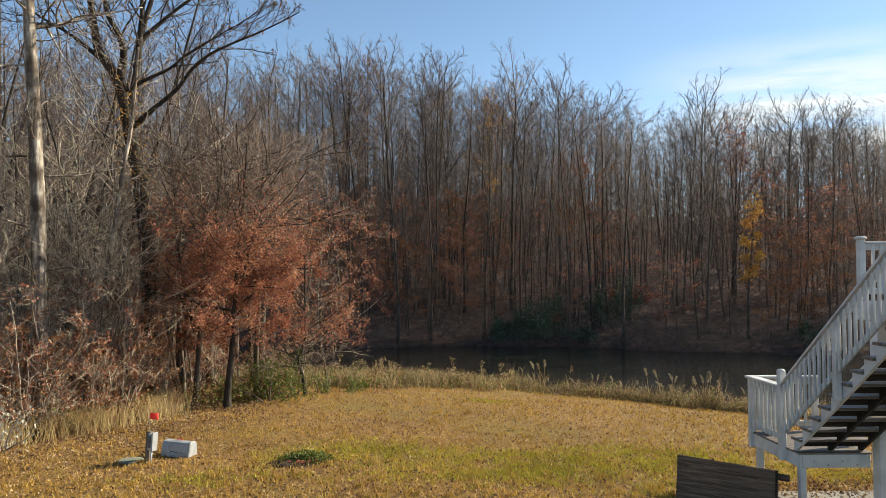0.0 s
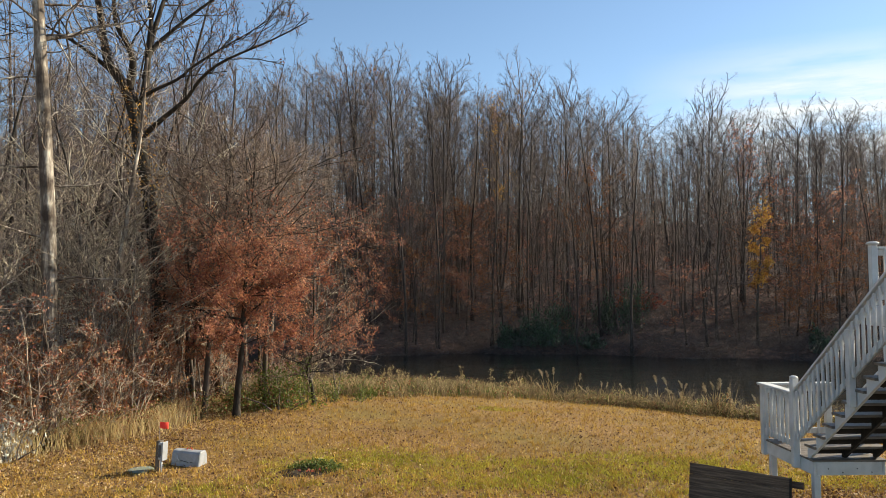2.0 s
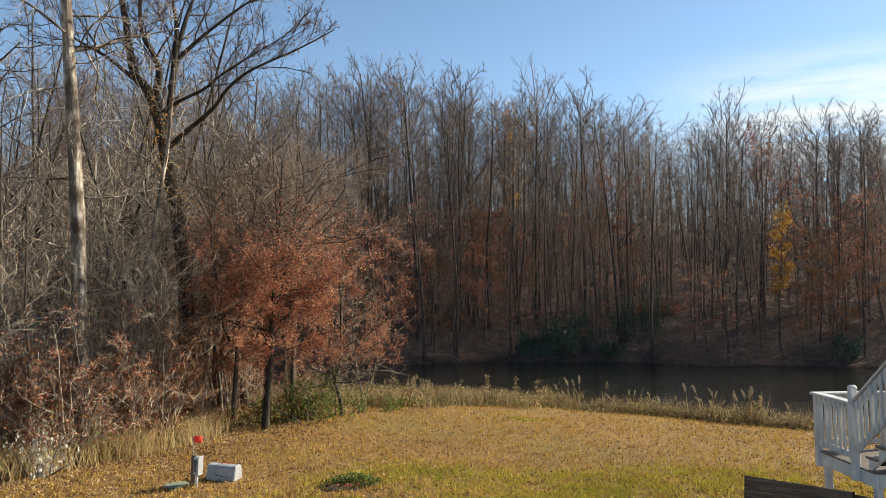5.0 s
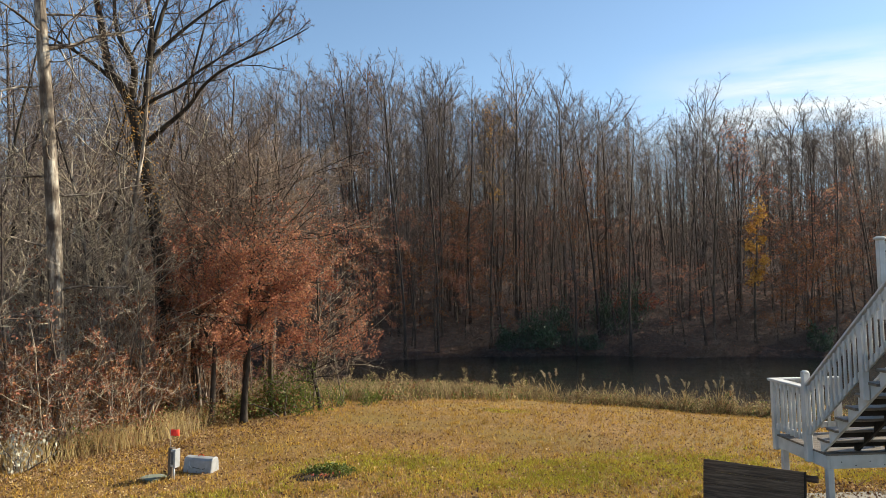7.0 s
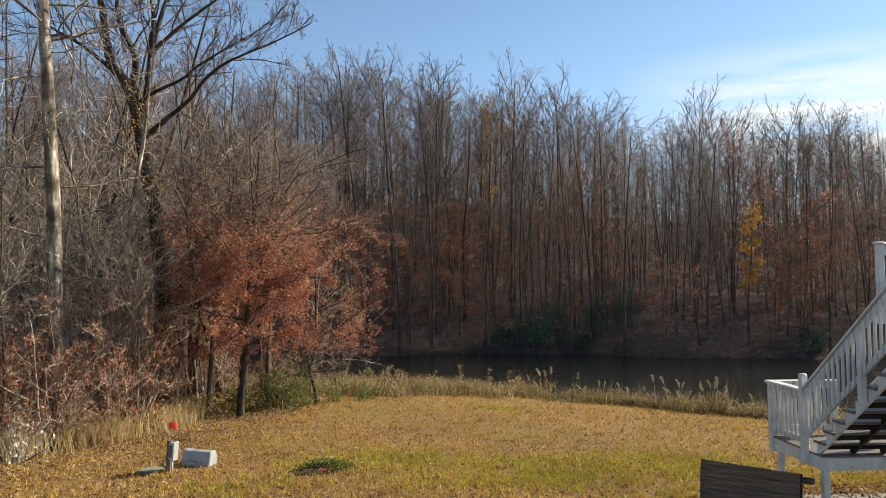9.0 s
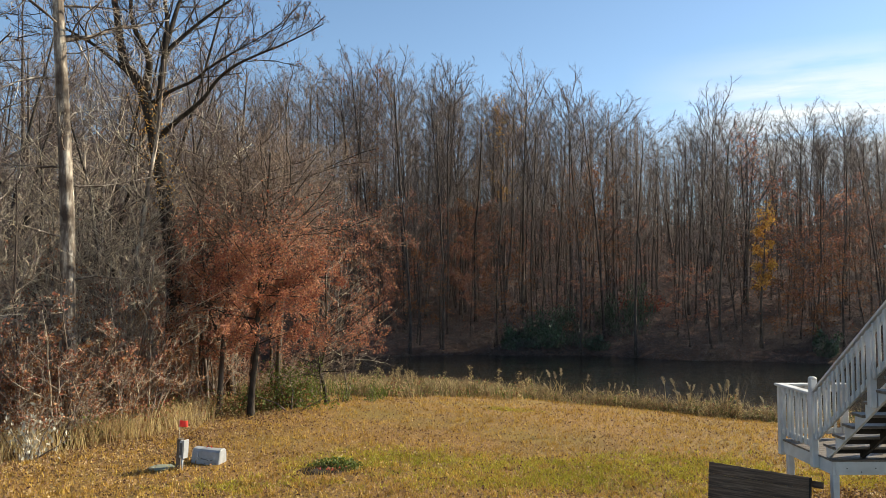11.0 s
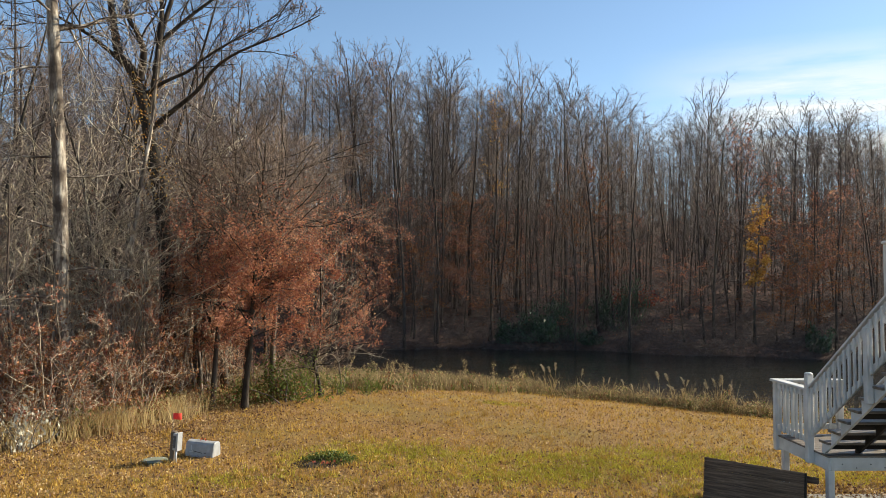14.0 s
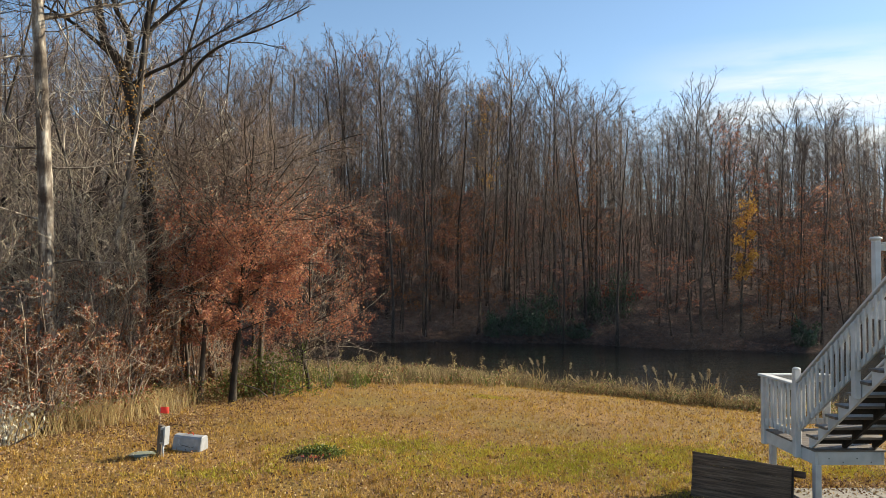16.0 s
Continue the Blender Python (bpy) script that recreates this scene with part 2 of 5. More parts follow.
# ---- mesh tools ----
class Build:
    """Vertices and faces of one mesh, gathered in numpy blocks."""
    def __init__(self):
        self.v, self.f, self.n = [], [], 0

    def add(self, verts, faces):
        self.v.append(np.asarray(verts, float).reshape(-1, 3))
        self.f.extend([tuple(i + self.n for i in f) for f in faces])
        self.n += len(self.v[-1])

    def tube(self, pts, rad, sides, even=False):
        pts, rad = np.asarray(pts, float), np.asarray(rad, float)
        if sides >= 7 and not even:          # finer steps and uneven bark
            k, m = len(pts), (len(pts) - 1) * 4 + 1
            t, q = np.arange(k), np.linspace(0, k - 1, m)
            tang = np.gradient(pts, axis=0)
            i = np.minimum(q.astype(int), k - 2)
            u = (q - i)[:, None]
            pts = (2 * u ** 3 - 3 * u ** 2 + 1) * pts[i] + (u ** 3 - 2 * u ** 2 + u) * tang[i] + (3 * u ** 2 - 2 * u ** 3) * pts[i + 1] + (u ** 3 - u ** 2) * tang[i + 1]
            rad = np.interp(q, t, rad)
        d = np.gradient(pts, axis=0)
        d /= np.linalg.norm(d, axis=1)[:, None] + 1e-9
        ref = np.array([1.0, 0, 0]) if abs(d[0][0]) < 0.8 else np.array([0, 1.0, 0])
        u = np.cross(d, ref)
        u /= np.linalg.norm(u, axis=1)[:, None] + 1e-9
        w = np.cross(d, u)
        a = np.arange(sides) * 2 * np.pi / sides
        ring = u[:, None, :] * np.cos(a)[None, :, None] + w[:, None, :] * np.sin(a)[None, :, None]
        wob = 1.0
        if sides >= 7 and not even:
            r = np.random.default_rng(len(pts) * 31 + sides)
            wob = 1 + r.normal(0, 0.035, (1, sides, 1)) + r.normal(0, 0.03, (len(pts), sides, 1))
        verts = pts[:, None, :] + ring * rad[:, None, None] * wob
        k = len(pts)
        faces = [(i * sides + j, i * sides + (j + 1) % sides, (i + 1) * sides + (j + 1) % sides, (i + 1) * sides + j)
                 for i in range(k - 1) for j in range(sides)]
        faces.append(tuple(range(sides))[::-1])
        faces.append(tuple((k - 1) * sides + j for j in range(sides)))
        self.add(verts.reshape(-1, 3), faces)

    def mesh(self, name, smooth=True):
        me = bpy.data.meshes.new(name)
        v = np.concatenate(self.v) if self.v else np.zeros((0, 3))
        me.from_pydata(v.tolist(), [], self.f)
        if smooth:
            me.polygons.foreach_set("use_smooth", np.ones(len(me.polygons), bool))
        me.update()
        return me


def tri_mesh(name, verts, per, smooth=False):
    """A mesh of many small separate pieces with the same faces: verts (n, k, 3), per: faces of one piece."""
    n, k = verts.shape[:2]
    tri = np.array(per)
    faces = (tri[None] + (np.arange(n) * k)[:, None, None]).reshape(-1, tri.shape[1])
    me = bpy.data.meshes.new(name)
    me.vertices.add(n * k)
    me.vertices.foreach_set("co", verts.reshape(-1).astype(np.float32))
    me.loops.add(faces.size)
    me.loops.foreach_set("vertex_index", faces.reshape(-1).astype(np.int32))
    me.polygons.add(len(faces))
    me.polygons.foreach_set("loop_start", (np.arange(len(faces)) * tri.shape[1]).astype(np.int32))
    me.update(calc_edges=True)
    me.validate()
    return me


def box_mesh(name, sx, sy, sz, bev=0.006):
    bm = bmesh.new()
    bmesh.ops.create_cube(bm, size=1.0)
    bmesh.ops.scale(bm, vec=(sx, sy, sz), verts=bm.verts)
    if bev:
        bmesh.ops.bevel(bm, geom=list(bm.edges), offset=min(bev, 0.3 * min(sx, sy, sz)), segments=1, affect="EDGES")
    me = bpy.data.meshes.new(name)
    bm.to_mesh(me)
    bm.free()
    return me


BASE = {}


def thing(name, at, label, category, group="", kind=""):
    e = new(name)
    e.location = at
    e.empty_display_size = 0.2
    BASE[e] = Matrix.Translation(at)
    return tagged(e, label, category, group, kind)


def part(name, me, material, parent, label="", m=None):
    """A mesh as one object under a thing or a part; m: its pose in the world."""
    ob = new(name, me)
    if not me.materials:
        me.materials.append(material)
    world_m = m if m is not None else Matrix.Identity(4)
    if parent is not None:
        ob.parent = parent
        ob.matrix_basis = BASE[parent].inverted() @ world_m
    else:
        ob.matrix_basis = world_m
    BASE[ob] = world_m
    return tagged(ob, label)


def slab(name, x0, x1, y0, y1, z0, z1, material, parent, label="", bev=0.006):
    me = box_mesh(name, x1 - x0, y1 - y0, z1 - z0, bev)
    return part(name, me, material, parent, label, Matrix.Translation(((x0 + x1) / 2, (y0 + y1) / 2, (z0 + z1) / 2)))


# ---- ground and lake ----
WATER_Z = -1.35


def near_shore(x):
    return 32.3 - 0.75 * x if x > 0 else 32.3 - 0.25 * x


def far_shore(x):
    return 51.3 - 0.2 * x + 1.2 * math.sin(x * 0.21) + 0.5 * math.sin(x * 0.7)


def smooth(a, b, v):
    v = min(1.0, max(0.0, (v - a) / (b - a)))
    return v * v * (3 - 2 * v)


def ground_z(x, y):
    s = near_shore(x) - y
    if y < 40 and s > -6:
        z = -2.4 + 1.35 * smooth(-4, 1.0, s) + 0.35 * smooth(0.5, 4, s) + 0.7 * smooth(2, 13, s)
    else:
        f = y - far_shore(x)
        z = -2.4 + 1.5 * smooth(-2, 1.6, f) + 5.0 * smooth(0, 26, f) + 13.0 * smooth(18, 70, f) * (1 - 0.45 * smooth(5, 45, x))
        z += 0.25 * math.sin(x * 0.3 + y * 0.2) * smooth(1, 8, f)
    z += 0.03 * math.sin(x * 0.9) * math.cos(y * 0.7) if y < 30 else 0
    return z


def ground_sheet():
    xs = sorted(set([-1500, -700, -300, -150, -90] + [-60 + 2 * i for i in range(63)] + [-14 + 0.5 * i for i in range(60)] + [90, 150, 300, 700, 1500]))
    ys = sorted(set([-300, -100, -40, -15] + [-6 + 2 * i for i in range(60)] + [10 + 0.5 * i for i in range(60)] + [130, 170, 300, 700, 2500]))
    v = [(x, y, ground_z(x, y) if y < 130 else 15 - 0.004 * y) for y in ys for x in xs]
    nx = len(xs)
    f = [(j * nx + i, j * nx + i + 1, (j + 1) * nx + i + 1, (j + 1) * nx + i) for j in range(len(ys) - 1) for i in range(nx - 1)]
    me = bpy.data.meshes.new("ground")
    me.from_pydata(v, [], f)
    me.materials.append(LAWN)
    me.materials.append(HILL)
    idx = []
    for j in range(len(ys) - 1):
        for i in range(nx - 1):
            cx, cy = (xs[i] + xs[i + 1]) / 2, (ys[j] + ys[j + 1]) / 2
            wood = cy > 38 or cx < -6.4 - max(0, 17 - cy) * 0.9 and cy > 8 or cy > near_shore(cx) - 0.6
            idx.append(1 if wood else 0)
    me.polygons.foreach_set("material_index", np.array(idx, np.int32))
    me.polygons.foreach_set("use_smooth", np.ones(len(f), bool))
    return tagged(new("ground", me), "mown tan lawn sloping to a lake and a leaf-covered wooded hill", "ground", kind="structure")


ground_sheet()
_b = Build()
_b.add([(-400, 10, WATER_Z), (400, 10, WATER_Z), (400, 62, WATER_Z), (-400, 62, WATER_Z)], [(0, 1, 2, 3)])
tagged(part("water", _b.mesh("water"), WATER, None), "dark still lake water with faint ripples", "lake", kind="structure")

_b = Build()
_b.add([(-900, 0, -20), (900, 0, -20), (900, 0, 480), (-900, 0, 480)], [(0, 1, 2, 3)])
tagged(part("backdrop", _b.mesh("cloud_bank"), CLOUD, None, m=pose(1050, 2000, 330, 0, 0, -20)), "thin white streaky cloud bank low in the sky", "cloud", kind="structure")


# ---- trees ----
def unit(az, el):
    return np.array([math.cos(el) * math.cos(az), math.cos(el) * math.sin(az), math.sin(el)])


def chain(rng, p, d, length, n, wander, lift):
    pts = [np.array(p, float)]
    d = np.array(d, float)
    for _ in range(n):
        d = d + rng.normal(0, wander, 3) + np.array([0, 0, lift])
        d /= np.linalg.norm(d)
        pts.append(pts[-1] + d * length / n)
    return np.array(pts)


def cones(bases, dirs, lens, rads, bend=None):
    """Twigs: slim three-sided cones, with a crook halfway where bend (offsets) is given."""
    d = dirs / (np.linalg.norm(dirs, axis=1)[:, None] + 1e-9)
    ref = np.where(np.abs(d[:, :1]) < 0.8, np.array([[1.0, 0, 0]]), np.array([[0, 1.0, 0]]))
    u = np.cross(d, ref)
    u /= np.linalg.norm(u, axis=1)[:, None] + 1e-9
    w = np.cross(d, u)
    r = rads[:, None]
    o = (u, -u * 0.5 + w * 0.87, -u * 0.5 - w * 0.87)
    tip = bases + d * lens[:, None]
    if bend is None:
        return np.stack([bases + a * r for a in o] + [tip], 1)
    mid = bases + d * lens[:, None] * 0.5 + bend * lens[:, None]
    return np.stack([bases + a * r for a in o] + [mid + a * r * 0.7 for a in o] + [tip + bend * lens[:, None] * 0.4], 1)


CROOK = [(0, 1, 4), (0, 4, 3), (1, 2, 5), (1, 5, 4), (2, 0, 3), (2, 3, 5), (3, 4, 6), (4, 5, 6), (5, 3, 6)]
CONE = [(0, 1, 3), (1, 2, 3), (2, 0, 3)]
LEAF = [(0, 1, 2), (0, 2, 3)]


def leaf_quads(rng, centres, size, droop=0.3):
    n = len(centres)
    a = rng.normal(0, 1, (n, 3))
    a[:, 2] -= droop
    a /= np.linalg.norm(a, axis=1)[:, None]
    b = np.cross(a, rng.normal(0, 1, (n, 3)))
    b /= np.linalg.norm(b, axis=1)[:, None] + 1e-9
    c = np.cross(a, b)
    s = size * rng.uniform(0.6, 1.3, (n, 1))
    return np.stack([centres - a * s * 0.5, centres + b * s * 0.33 + c * s * 0.1, centres + a * s * 0.5, centres - b * s * 0.33 + c * s * 0.1], 1)


def grow(seed, height, r0, limbs, start, spread, lift, subs, twigs, twig_len, twig_r, trunk_pts=None, leaves=0, leaf_size=0.07, leaf_low=1.0,
         extra=(), wander=0.03, stems=1, el=(0.1, 0.7), vase=False, loose=0.55, rise=0.12, sub_len=(0.25, 0.5), split=False, thick=(0.3, 0.5)):
    """A tree from a tapered trunk, limbs, branches and twigs. Returns trunk mesh, crown mesh, foliage mesh or None, and single limbs if split."""
    rng = np.random.default_rng(seed)
    wood, crown, single = Build(), Build(), []
    main = []

    def limb(pts, rad, sides):
        if split:
            b = Build()
            b.tube(pts, rad, sides)
            single.append(b.mesh("limb"))
        else:
            wood.tube(pts, rad, sides)

    for s in range(stems):
        if trunk_pts is not None:
            pts = np.array(trunk_pts, float)
        else:
            d0 = np.array([0, 0, 1.0]) if stems == 1 else unit(rng.uniform(0, 6.3), rng.uniform(1.0, 1.4))
            pts = chain(rng, (0, 0, -0.15), d0, height * (1 if s == 0 else rng.uniform(0.6, 1)), 9, wander, 0.03)
        t = np.linspace(0, 1, len(pts))
        rad = r0 * (1 - 0.88 * t ** 1.1) * (1 + 0.5 * np.exp(-t * 22))
        wood.tube(pts, rad, (14 if split else 8) if r0 > 0.1 else 6, even=not split)
        main.append((pts, rad, start, limbs, spread))
    for pts, r_a in extra:
        pts = np.array(pts, float)
        rad = r_a * (1 - 0.92 * np.linspace(0, 1, len(pts)) ** 0.9)
        limb(pts, rad, 7)
        main.append((pts, rad, 0.15, max(5, limbs // 2), spread * 0.6))
    tb, td, tl, tr = [], [], [], []

    def twiggery(pts, n, length):
        k = len(pts) - 1
        if n < 1:
            return
        q = rng.uniform(0.15, 1, n) * k
        i = np.minimum(q.astype(int), k - 1)
        seg = pts[i + 1] - pts[i]
        b = pts[i] + seg * (q - i)[:, None]
        d = seg / (np.linalg.norm(seg, axis=1)[:, None] + 1e-9) + rng.normal(0, loose, (n, 3)) + np.array([0, 0, rise])
        d /= np.linalg.norm(d, axis=1)[:, None]
        L = length * rng.uniform(0.4, 1.2, n)
        tb.append(b); td.append(d); tl.append(L); tr.append(twig_r * rng.uniform(0.6, 1.2, n))
        for f in (0.5,):
            d2 = d + rng.normal(0, 0.45, (n, 3))
            tb.append(b + d * (L * f)[:, None]); td.append(d2); tl.append(L * 0.55); tr.append(np.full(n, twig_r * 0.65))

    for pts, rad, st, nl, sp in main:
        k = len(pts) - 1
        az = rng.uniform(0, 6.3)
        for i in range(nl):
            q = st + (0.98 - st) * (i + rng.uniform(0, 0.9)) / nl
            j = min(int(q * k), k - 1)
            p = pts[j] + (pts[j + 1] - pts[j]) * (q * k - j)
            r = (rad[j] + (rad[j + 1] - rad[j]) * (q * k - j))
            az += 2.4 + rng.uniform(-0.5, 0.5)
            u = (1 - q) / (1 - st + 0.01)
            shape = 0.25 + 0.75 * max(0, u) ** 0.6 if vase else 0.35 + 0.65 * math.sin(math.pi * min(1, max(0.08, u)) ** 0.8 * 0.9)
            L = sp * shape * rng.uniform(0.65, 1.15)
            lp = chain(rng, p, unit(az, rng.uniform(*el) + (0.1 if vase else 0.5) * q), L, 5, 0.14, lift)
            lr = max(twig_r * 1.6, r * rng.uniform(*thick)) * (1 - 0.8 * np.linspace(0, 1, 6))
            limb(lp, lr, 5)
            twiggery(lp, max(2, twigs // 2), twig_len)
            for _ in range(subs):
                q2 = rng.uniform(0.2, 1) * 5
                j2 = min(int(q2), 4)
                p2 = lp[j2] + (lp[j2 + 1] - lp[j2]) * (q2 - j2)
                d2 = (lp[j2 + 1] - lp[j2]) / (L / 5) + rng.normal(0, 0.38 if vase else 0.6, 3)
                d2 /= np.linalg.norm(d2)
                sp2 = chain(rng, p2, d2, L * rng.uniform(*sub_len), 2, 0.25, lift + (0.12 if vase else 0))
                crown.tube(sp2, np.maximum(twig_r, lr[j2] * 0.5 * (1 - 0.75 * np.linspace(0, 1, 3))), 3)
                twiggery(sp2, twigs, twig_len)
        twiggery(pts[int(k * 0.6):], twigs * 2, twig_len)
    tb, td, tl, tr = np.concatenate(tb), np.concatenate(td), np.concatenate(tl), np.concatenate(tr)
    cv = cones(tb, td, tl, tr, rng.normal(0, 0.11, (len(tb), 3)) if split else None)
    base, k = crown.n, cv.shape[1]
    crown.v.append(cv.reshape(-1, 3))
    crown.f.extend([(base + k * i + a, base + k * i + b, base + k * i + c) for i in range(len(cv)) for a, b, c in (CROOK if split else CONE)])
    crown.n += len(cv) * k
    fol = None
    if leaves:
        zt = tb[:, 2]
        ok = np.nonzero(zt < np.quantile(zt, leaf_low))[0]
        pick = rng.choice(ok, leaves)
        dn = td[pick] / (np.linalg.norm(td[pick], axis=1)[:, None] + 1e-9)
        c = tb[pick] + dn * tl[pick][:, None] * rng.uniform(0.1, 1, (leaves, 1)) + rng.normal(0, leaf_size * 0.5, (leaves, 3))
        c[:, 2] -= leaf_size * 0.4
        fol = tri_mesh("foliage", leaf_quads(rng, c, leaf_size), LEAF)
    return wood.mesh("trunk"), crown.mesh("crown", False), fol, single


def rows_unit(d):
    return d / (np.linalg.norm(d, axis=-1, keepdims=True) + 1e-9)


def sweep(P, R, sides=3):
    """Tapering rods along many lines at once: P (n, k, 3), R (n, k); each ends in a point. Returns verts and the triangles of one rod."""
    n, k = R.shape
    d = rows_unit(np.gradient(P, axis=1))
    ref = np.where(np.abs(d[:, :1, :1]) < 0.8, np.array([1.0, 0, 0]), np.array([0, 1.0, 0]))
    u = rows_unit(np.cross(d, np.broadcast_to(ref, d.shape)))
    w = np.cross(d, u)
    a = np.arange(sides) * 2 * np.pi / sides
    ring = u[:, :, None] * np.cos(a)[:, None] + w[:, :, None] * np.sin(a)[:, None]
    v = (P[:, :, None] + ring * R[:, :, None, None])[:, :-1].reshape(n, -1, 3)
    tri = []
    for i in range(k - 2):
        for j in range(sides):
            o, j2 = i * sides, (j + 1) % sides
            tri += [(o + j, o + j2, o + sides + j2), (o + j, o + sides + j2, o + sides + j)]
    o = (k - 2) * sides
    tri += [(o + j, o + (j + 1) % sides, (k - 1) * sides) for j in range(sides)]
    return np.concatenate([v, P[:, -1:]], 1), tri


def joined(name, blocks):
    """One mesh from blocks (verts (n, k, 3), triangles of one piece)."""
    vs, fs, base = [], [], 0
    for v, tri in blocks:
        n, k = v.shape[:2]
        fs.append((np.array(tri)[None] + (base + np.arange(n) * k)[:, None, None]).reshape(-1, 3))
        vs.append(v.reshape(-1, 3))
        base += n * k
    return tri_mesh(name, np.concatenate(vs)[None], np.concatenate(fs))


def resample(pts, k):
    """A smooth line of k points through pts."""
    pts = np.asarray(pts, float)
    n = len(pts)
    q = np.linspace(0, n - 1, k)
    i = np.minimum(q.astype(int), n - 2)
    u = (q - i)[:, None]
    g = np.gradient(pts, axis=0)
    return (2 * u ** 3 - 3 * u ** 2 + 1) * pts[i] + (u ** 3 - 2 * u ** 2 + u) * g[i] + (3 * u ** 2 - 2 * u ** 3) * pts[i + 1] + (u ** 3 - u ** 2) * g[i + 1]


def shoots(rng, P, R, n, t0, ang, length, k, wander, lift, taper=(0.35, 0.6), thin=0.004, shape=None):
    """n side shoots on each line of P: they leave at an angle, wander and bend upwards (or droop)."""
    m, K = R.shape
    t = t0 + (0.98 - t0) * (np.arange(n)[None] + rng.random((m, n))) / n
    q = t * (K - 1)
    i = np.minimum(q.astype(int), K - 2)
    f = q - i
    a = np.arange(m)[:, None]
    seg = P[a, i + 1] - P[a, i]
    base = P[a, i] + seg * f[..., None]
    tan = rows_unit(seg)
    r = R[a, i] + (R[a, i + 1] - R[a, i]) * f
    ref = np.where(np.abs(tan[..., 2:]) < 0.9, np.array([0, 0, 1.0]), np.array([1.0, 0, 0]))
    u = rows_unit(np.cross(tan, ref))
    w = np.cross(tan, u)
    az = 2.4 * np.arange(n)[None] + rng.uniform(0, 6.3, (m, 1)) + rng.normal(0, 0.5, (m, n))
    A = rng.uniform(*ang, (m, n))[..., None]
    d = tan * np.cos(A) + (u * np.cos(az)[..., None] + w * np.sin(az)[..., None]) * np.sin(A)
    L = np.asarray(length).reshape(-1, 1) * (shape(t) if shape else 1.05 - 0.55 * t) * rng.uniform(0.65, 1.2, (m, n))
    base, d, L, r = base.reshape(-1, 3), d.reshape(-1, 3), L.reshape(-1), r.reshape(-1)
    C = [base]
    for _ in range(k - 1):
        d = rows_unit(d + rng.normal(0, wander, d.shape) + np.array([0, 0, lift]))
        C.append(C[-1] + d * (L / (k - 1))[:, None])
    r0 = np.maximum(thin, np.minimum(r * rng.uniform(*taper, len(r)), L * 0.014))
    CR = np.maximum(thin * 0.8, r0[:, None] * (1 - 0.8 * np.linspace(0, 1, k)[None]))
    return np.stack(C, 1), CR, L


def branched(seed, stems, levels, split=False, leaves=0, leaf_size=0.07, leaf_z=(-9, 99), droop=0.3):
    """A tree from given stems [(points, base radius, tip radius)] and levels of shoots
    (count, start, angles, length, points, wander, lift, thin). The length is in metres for the first level and a share of the parent's after it."""
    rng = np.random.default_rng(seed)
    K = 14
    P = np.stack([resample(p, K) for p, _, _ in stems])
    R = np.stack([ra + (rb - ra) * np.linspace(0, 1, K) ** 0.8 for _, ra, rb in stems])
    R[0] *= 1 + 0.45 * np.exp(-np.linspace(0, 1, K) * 20)
    wood, single = Build(), []
    wood.tube(P[0], R[0], 14 if split else 7, even=not split)
    for p, r in zip(P[1:], R[1:]):
        if split:
            b = Build()
            b.tube(p, r, 8)
            single.append(b.mesh("limb"))
        else:
            wood.tube(p, r, 6, even=True)
    blocks, tips = [], []
    L = None
    for lv, (n, t0, ang, length, k, wander, lift, thin, *shape) in enumerate(levels):
        P, R, L = shoots(rng, P, R, n, t0, ang, length if lv == 0 else L * length, k, wander, lift, thin=thin, shape=shape[0] if shape else None)
        if lv == 0 and split:
            for p, r in zip(P, R):
                b = Build()
                b.tube(p, r, 5)
                single.append(b.mesh("limb"))
        else:
            blocks.append(sweep(P, R, 4 if lv == 0 else 3))
        if lv >= len(levels) - (3 if split else 2):
            tips.append(P.reshape(len(P), -1, 3))
    fol = None
    if leaves:
        c = np.concatenate([p[:, 1:].reshape(-1, 3) for p in tips])
        c = c[(c[:, 2] > leaf_z[0]) & (c[:, 2] < leaf_z[1] + rng.normal(0, 0.6, len(c)))]
        c = c[rng.integers(len(c), size=leaves)] + rng.normal(0, leaf_size * 0.9, (leaves, 3))
        fol = tri_mesh("foliage", leaf_quads(rng, c, leaf_size, droop), LEAF)
    return wood.mesh("trunk"), joined("crown", blocks), fol, single


def oval(t):
    """Limb length over a tall crown: widest low in the crown, short at the top."""
    return 0.3 + 0.75 * np.sin(np.pi * np.clip(1.12 - t, 0, 1) ** 0.8)


def stem(seed, height, wander=0.03, lean=0.0):
    r = np.random.default_rng(seed)
    return chain(r, (0, 0, -0.2), unit(r.uniform(0, 6.3), math.pi / 2 - lean), height, 9, wander, 0.04)



def tree_thing(name, at, grown, bark, twig, leaf, label, category="tree", group="", turn=0.0, size=1.0):
    e = thing(name, (0, 0, 0), label, category, group)
    t = part("trunk", grown[0], bark, e)
    for me in grown[3]:
        part("limb", me, bark, t)
    c = part("crown", grown[1], twig, e)
    if grown[2]:
        part("foliage", grown[2], leaf, c)
    e.matrix_basis = pose(*at, 0, 0, turn) @ Matrix.Scale(size, 4)
    return e


def top_of(e):
    """Height of a tree's highest twig, in its own units."""
    crown = next(o for o in e.children if o.name.startswith("crown"))
    return max(v.co.z for v in crown.data.vertices)


def scatter(kinds, places, rng, lo, hi):
    """Copies of the trees in kinds at the places (x, y, wanted height)."""
    for x, y, h in places:
        k = kinds[rng.integers(len(kinds))]
        s = h / k[1]
        w = s * rng.uniform(lo, hi)
        copy_thing(k[0], pose(x, y, ground_z(x, y), rng.normal(0, 1.5), rng.normal(0, 1.5), rng.uniform(0, 360)) @ Matrix.Diagonal((w, w, s, 1)))

